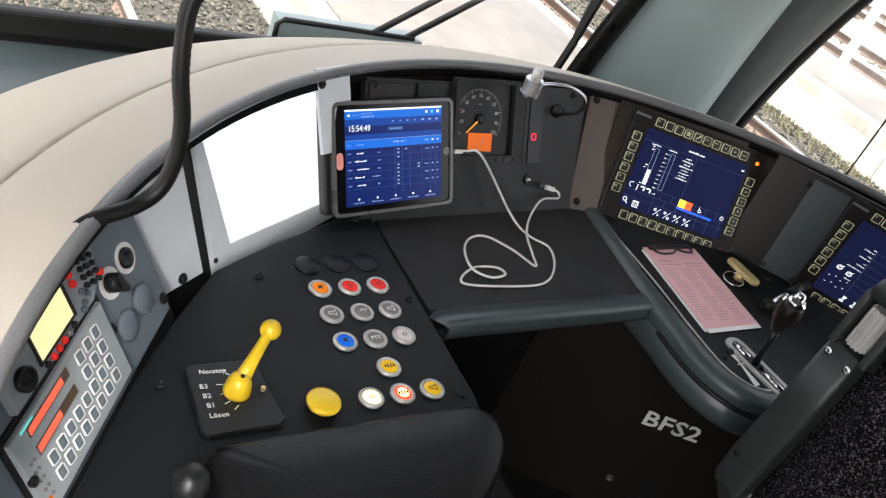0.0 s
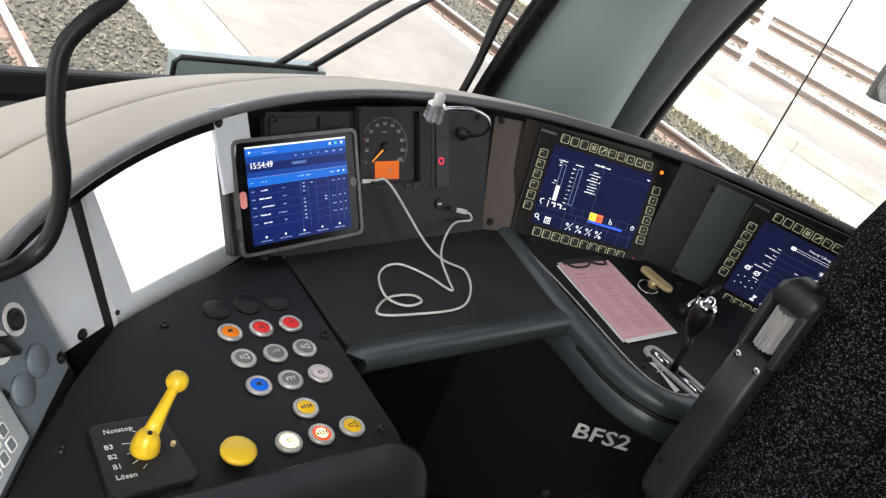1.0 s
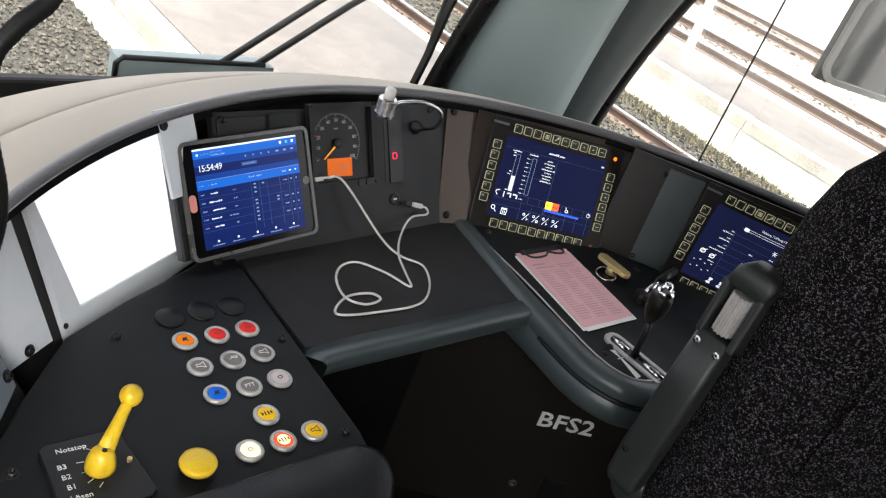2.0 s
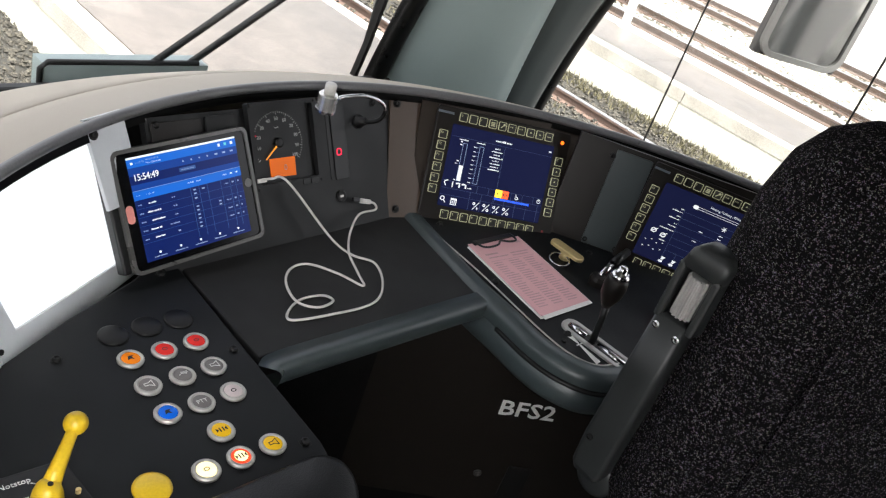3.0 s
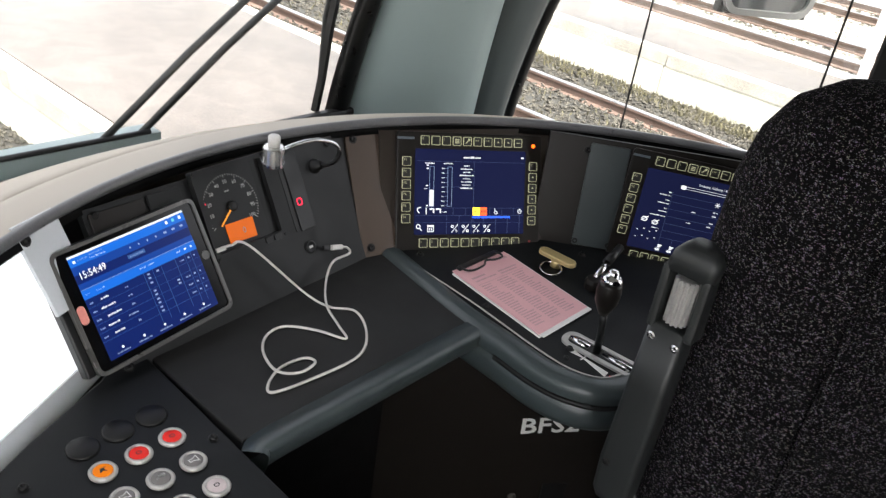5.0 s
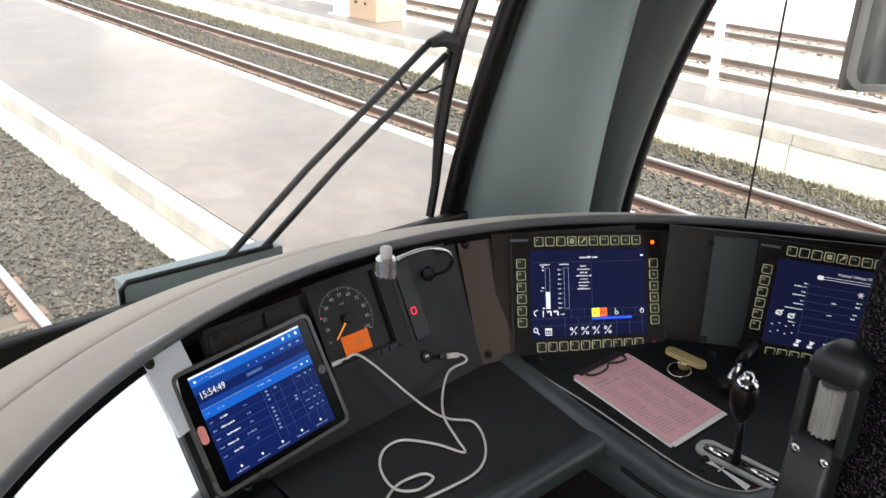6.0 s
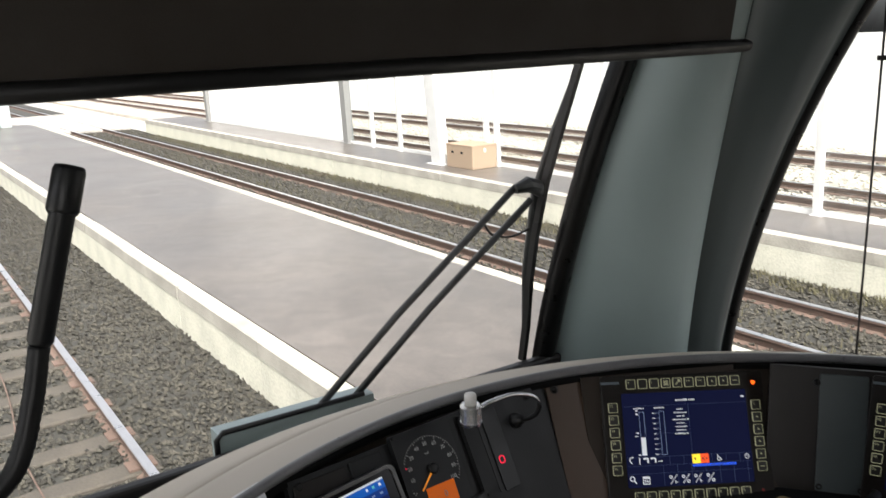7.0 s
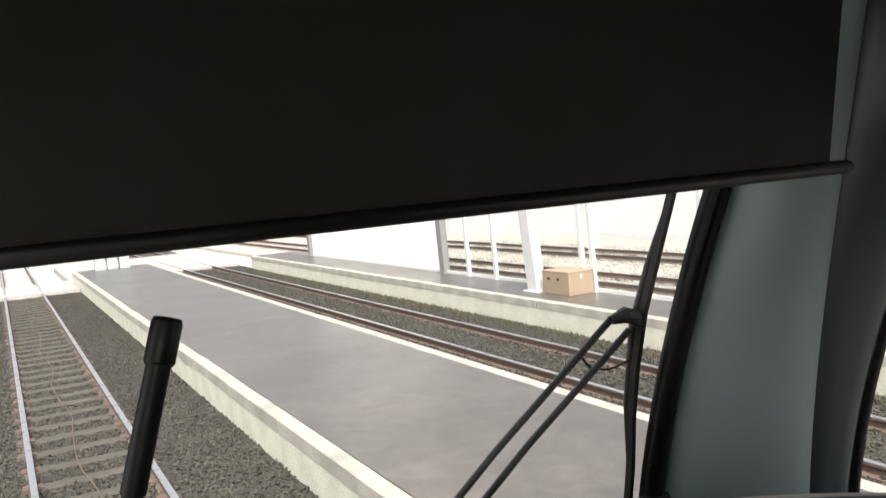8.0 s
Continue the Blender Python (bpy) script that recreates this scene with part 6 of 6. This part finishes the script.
def stones(name, x0, x1, y0, y1, count, seed, lo, hi, keep=None, material=None):
    """Loose ballast stones as one mesh."""
    rng = np.random.default_rng(seed)
    base = np.array([(1, 0, 0), (-1, 0, 0), (0, 1, 0), (0, -1, 0), (0, 0, 1), (0, 0, -1)], float)
    tri = np.array([(0, 2, 4), (2, 1, 4), (1, 3, 4), (3, 0, 4), (2, 0, 5), (1, 2, 5), (3, 1, 5), (0, 3, 5)])
    x = rng.uniform(x0, x1, count)
    t = rng.uniform(0, 1, count)
    y = y0 + (y1 - y0) * t ** 1.5
    if keep:
        c, y_first = keep
        off = np.abs((y - y_first + 0.3) % 0.6 - 0.3)
        ok = (off > 0.095) | (np.abs(x - c) > 0.60)
        x, y = x[ok], y[ok]
        count = len(x)
    size = rng.uniform(lo, hi, count)
    a = rng.uniform(0, math.tau, count)
    sx, sy, sz = rng.uniform(0.7, 1.3, count), rng.uniform(0.6, 1.1, count), rng.uniform(0.5, 0.95, count)
    jig = rng.uniform(0.75, 1.25, (count, 6, 1))
    p = base[None] * jig * np.stack([sx, sy, sz], 1)[:, None, :] * size[:, None, None]
    tilt = rng.uniform(-0.6, 0.6, count)
    px, pz = p[:, :, 0] * np.cos(tilt)[:, None] - p[:, :, 2] * np.sin(tilt)[:, None], p[:, :, 0] * np.sin(tilt)[:, None] + p[:, :, 2] * np.cos(tilt)[:, None]
    ca, sa = np.cos(a)[:, None], np.sin(a)[:, None]
    out = np.stack([px * ca - p[:, :, 1] * sa + x[:, None], px * sa + p[:, :, 1] * ca + y[:, None], pz + (-1.075 + rng.uniform(-0.01, 0.025, count))[:, None]], 2)
    faces = (tri[None] + (np.arange(count) * 6)[:, None, None]).reshape(-1, 3)
    me = bpy.data.meshes.new(name)
    me.from_pydata(out.reshape(-1, 3).tolist(), [], faces.tolist())
    me.materials.append(material or M_STONE)
    return tagged(new(name, me), "loose grey-brown ballast stones between rails and platform", "ballast", kind="stuff")


stones("ballast", -1.2, 2.50, 3.5, 29.1, 66000, 1, 0.014, 0.027, (0.863, 3.0))
stones("ballast", 5.10, 8.40, 2.0, 34.0, 46000, 2, 0.016, 0.030, None)
stones("ballast", 10.5, 18.5, 3.0, 30.0, 14000, 3, 0.030, 0.055, None, M_FARBED)


def rail(x, y0, y1, z=-0.95, worn=True):
    """A rail: foot, web and a bright worn head."""
    ob = thing("rail", pose(x, 0, z), "rusty steel rail with a bright worn running surface", "rail", "rails")
    prof = [(-0.055, -0.125), (0.055, -0.125), (0.055, -0.115), (0.010, -0.098), (0.010, -0.038), (0.031, -0.030), (0.031, -0.006), (-0.031, -0.006), (-0.031, -0.030), (-0.010, -0.038), (-0.010, -0.098), (-0.055, -0.115)]
    part("web_and_foot", loft([[(px, y, pz) for px, pz in prof] for y in (y0, y1)]), M_RUST, ob, "rusty brown web and foot")
    top = [(-0.0315, -0.010), (0.0315, -0.010), (0.030, -0.002), (0.022, 0.0), (-0.022, 0.0), (-0.030, -0.002)]
    part("head", loft([[(px, y, pz) for px, pz in top] for y in (y0, y1)]), M_RAIL, ob, "bright worn running surface")


for x in (0.337, 1.390):
    rail(x, -20, 120)
for x in (6.300, 7.370):
    rail(x, -20, 120)
for x in (11.9, 13.0, 15.6, 16.7):
    rail(x, -20, 120, -0.90)
sleeper = thing("sleeper", pose(0.863, 3.0, -1.085), "weathered grey-brown sleeper half sunk in the ballast", "sleeper", "track sleepers")
part("beam", box(-0.64, 0.64, -0.10, 0.10, -0.08, 0.036, 0.012, 1), M_WOODSLEEPER, sleeper)
for x in (-0.525, 0.525):
    part("base_plate", box(x - 0.09, x + 0.09, -0.07, 0.07, 0.040, 0.055), M_RUST, sleeper, "rusty base plate")
for i in range(1, 44):
    copy_thing(sleeper, pose(0.863 + random.uniform(-0.015, 0.015), 3.0 + 0.60 * i + random.uniform(-0.02, 0.02), -1.085 + random.uniform(-0.006, 0.006), 0, 0, random.uniform(-0.8, 0.8)))
for i in range(0, 56):
    copy_thing(sleeper, pose(6.835 + random.uniform(-0.015, 0.015), 1.2 + 0.60 * i, -1.118 + random.uniform(-0.006, 0.006), 0, 0, random.uniform(-0.8, 0.8)))
wire = thing("track_cable", pose(0, 0, 0), "thin brown cable lying along the middle of the track", "cable")
part("cord", tube(smooth_line([(0.83 + 0.05 * math.sin(i * 1.3) + 0.02 * math.sin(i * 3.1), 3.0 + 0.8 * i, -1.042) for i in range(33)], 4), 0.0065, 6), M_RUST, wire, smooth=True)

# platforms
def platform(name, x0, x1, y0, y1, left, right, label):
    """An asphalt platform with kerb stones along its edges; the top is at -0.60."""
    structure(name, box(x0 + (0.16 if left else 0), x1 - (0.16 if right else 0), y0, y1, -1.22, -0.604), M_ASPHALT, label, "platform")
    root = bpy.data.objects[name]
    for use, xa, xb in ((left, x0, x0 + 0.16), (right, x1 - 0.16, x1)):
        if not use:
            continue
        stone = mesh_of(prism([(xa, 0.008), (xb, 0.008), (xb, 1.992), (xa, 1.992)], -0.74, -0.60, 0.012, 1), M_CONC)
        face = mesh_of(prism([(xa + 0.004, 0.004), (xb, 0.004), (xb, 1.996), (xa + 0.004, 1.996)] if xa == x0 else [(xa, 0.004), (xb - 0.004, 0.004), (xb - 0.004, 1.996), (xa, 1.996)], -1.22, -0.742), M_KERBWALL)
        y = y0
        while y < y1 - 1.9:
            for nm, me in (("kerb_stone", stone), ("kerb_wall_stone", face)):
                o = new(nm, me)
                o.parent = root
                o.matrix_basis = pose(random.uniform(-0.004, 0.004), y, random.uniform(-0.004, 0.003), 0, 0, random.uniform(-0.1, 0.1))
            y += 2.0


platform("platform_1", 2.49, 5.15, -6.0, 32.0, True, True, "worn grey asphalt platform between two tracks")
platform("platform_2", 8.33, 9.75, -6.0, 30.0, True, False, "worn grey asphalt platform with a glass wall along it")
structure("crossing_slab", box(-3.0, 2.45, 29.2, 33.0, -1.2, -0.962), M_SLAB, "pale concrete crossing between the rails", "pavement")
structure("crossing_slab", box(5.36, 8.30, 34.0, 42.0, -1.2, -0.962), M_SLAB, "pale concrete crossing between the rails", "pavement")
structure("crossing_slab", box(2.45, 8.33, 32.0, 42.0, -1.2, -0.97), M_SLAB, "pale concrete crossing beyond the platform", "pavement")
buffer_board = structure("edge_board", box(-1.6, 2.48, 29.05, 29.25, -1.1, -0.92, 0.01, 1), M_SLAB, "pale concrete edge across the track", "kerb")


# glass wall along the second platform
def wall_post(x, y, w, d, material, label, lean=-0.10):
    ob = thing("wall_post", pose(x, y, -0.604), label, "post", "glass wall posts")
    part("shaft", loft([[(-w / 2 + lean * z / 3.2, -d / 2, z), (w / 2 + lean * z / 3.2, -d / 2, z), (w / 2 + lean * z / 3.2, d / 2, z), (-w / 2 + lean * z / 3.2, d / 2, z)] for z in (0.0, 3.2)]), material, ob)
    part("foot_plate", box(-w * 0.8, w * 0.8, -d * 0.8, d * 0.8, 0.0, 0.015), material, ob)


for y in (17.5, 26.9):
    wall_post(9.55, y, 0.16, 0.22, M_POSTDARK, "thick dark grey post of the glass wall")
wall_post(9.02, 12.95, 0.20, 0.30, M_POST, "broad pale post leaning slightly over the platform", -0.25)
for y in (16.35, 15.2, 12.2, 11.9, 9.25, 9.0, 5.72, 2.4):
    wall_post(9.55, y, 0.07, 0.09, M_POST, "slim pale post of the glass wall")
M_PANE = clear_glass("wall_glass", (0.93, 0.95, 0.95), 0.06)
glass_wall = thing("glass_wall", pose(9.58, 0, -0.604), "clear glass wall with white panels behind the platform", "glass wall")
ys = [2.4, 5.72, 9.0, 11.9, 15.2, 16.35, 17.5]
for a, b in zip(ys, ys[1:]):
    p = part("pane", box(-0.006, 0.006, a + 0.04, b - 0.04, 0.06, 2.9), M_PANE, glass_wall, "clear glass pane")
    p.visible_shadow = False
ys = [17.6, 19.5, 22.0, 24.4, 26.8]
for a, b in zip(ys, ys[1:]):
    part("white_panel", box(-0.015, 0.015, a + 0.02, b - 0.02, 0.04, 2.9), M_WHITEPANEL, glass_wall, "white opaque wall panel")
part("base_rail", box(-0.03, 0.03, 2.3, 26.9, 0.0, 0.06), M_POST, glass_wall, "pale base rail")


def carton():
    ob = thing("wooden_chest", pose(9.20, 12.25, -0.604, 0, 0, 0), "light brown cardboard chest with hand holes on the platform", "box")
    part("body", box(-0.27, 0.27, -0.42, 0.38, 0.0, 0.40, 0.01, 1), M_CARTON, ob)
    part("lid", box(-0.275, 0.275, -0.425, 0.385, 0.395, 0.425, 0.006, 1), M_CARTON, ob)
    for y in (-0.10, 0.18):
        part("hand_hole", box(-0.277, -0.268, y - 0.03, y + 0.03, 0.26, 0.30), M_DARK, ob)
    part("catch", box(-0.02, 0.02, -0.430, -0.420, 0.30, 0.36), M_POST, ob)


carton()
cab_m = mat("cabinet_green", (0.30, 0.34, 0.33), 0.6, scale=4, vary=0.1)
for x, h in ((3.35, 0.9), (3.75, 1.0), (4.15, 0.9)):
    k = thing("relay_cabinet", pose(x, 31.2, -0.604), "grey-green trackside cabinet at the platform's end", "cabinet", "trackside cabinets")
    part("body", box(-0.17, 0.17, -0.15, 0.15, 0.0, h, 0.01, 1), cab_m, k)
    part("door", box(-0.14, 0.14, -0.158, -0.15, 0.06, h - 0.06), cab_m, k)

# weeds along the far track
rng = np.random.default_rng(9)
verts, faces = [], []
for i in range(9000):
    x, y = (rng.uniform(7.95, 8.36) if i % 3 else rng.uniform(5.18, 5.55)), 2.5 + 26 * rng.uniform() ** 1.4
    if i % 9 == 0:
        x = rng.uniform(6.5, 7.2)
    h, a, w = rng.uniform(0.02, 0.075), rng.uniform(0, math.tau), rng.uniform(0.006, 0.014)
    lx, ly = rng.uniform(-0.03, 0.03, 2)
    k = len(verts)
    verts += [(x - w * math.cos(a), y - w * math.sin(a), -1.07), (x + w * math.cos(a), y + w * math.sin(a), -1.07), (x + lx, y + ly, -1.06 + h)]
    faces.append((k, k + 1, k + 2))
me = bpy.data.meshes.new("weeds")
me.from_pydata(verts, [], faces)
me.materials.append(M_WEED)
tagged(new("weeds", me), "low dry weeds in the ballast beside the platform", "weeds", kind="stuff")
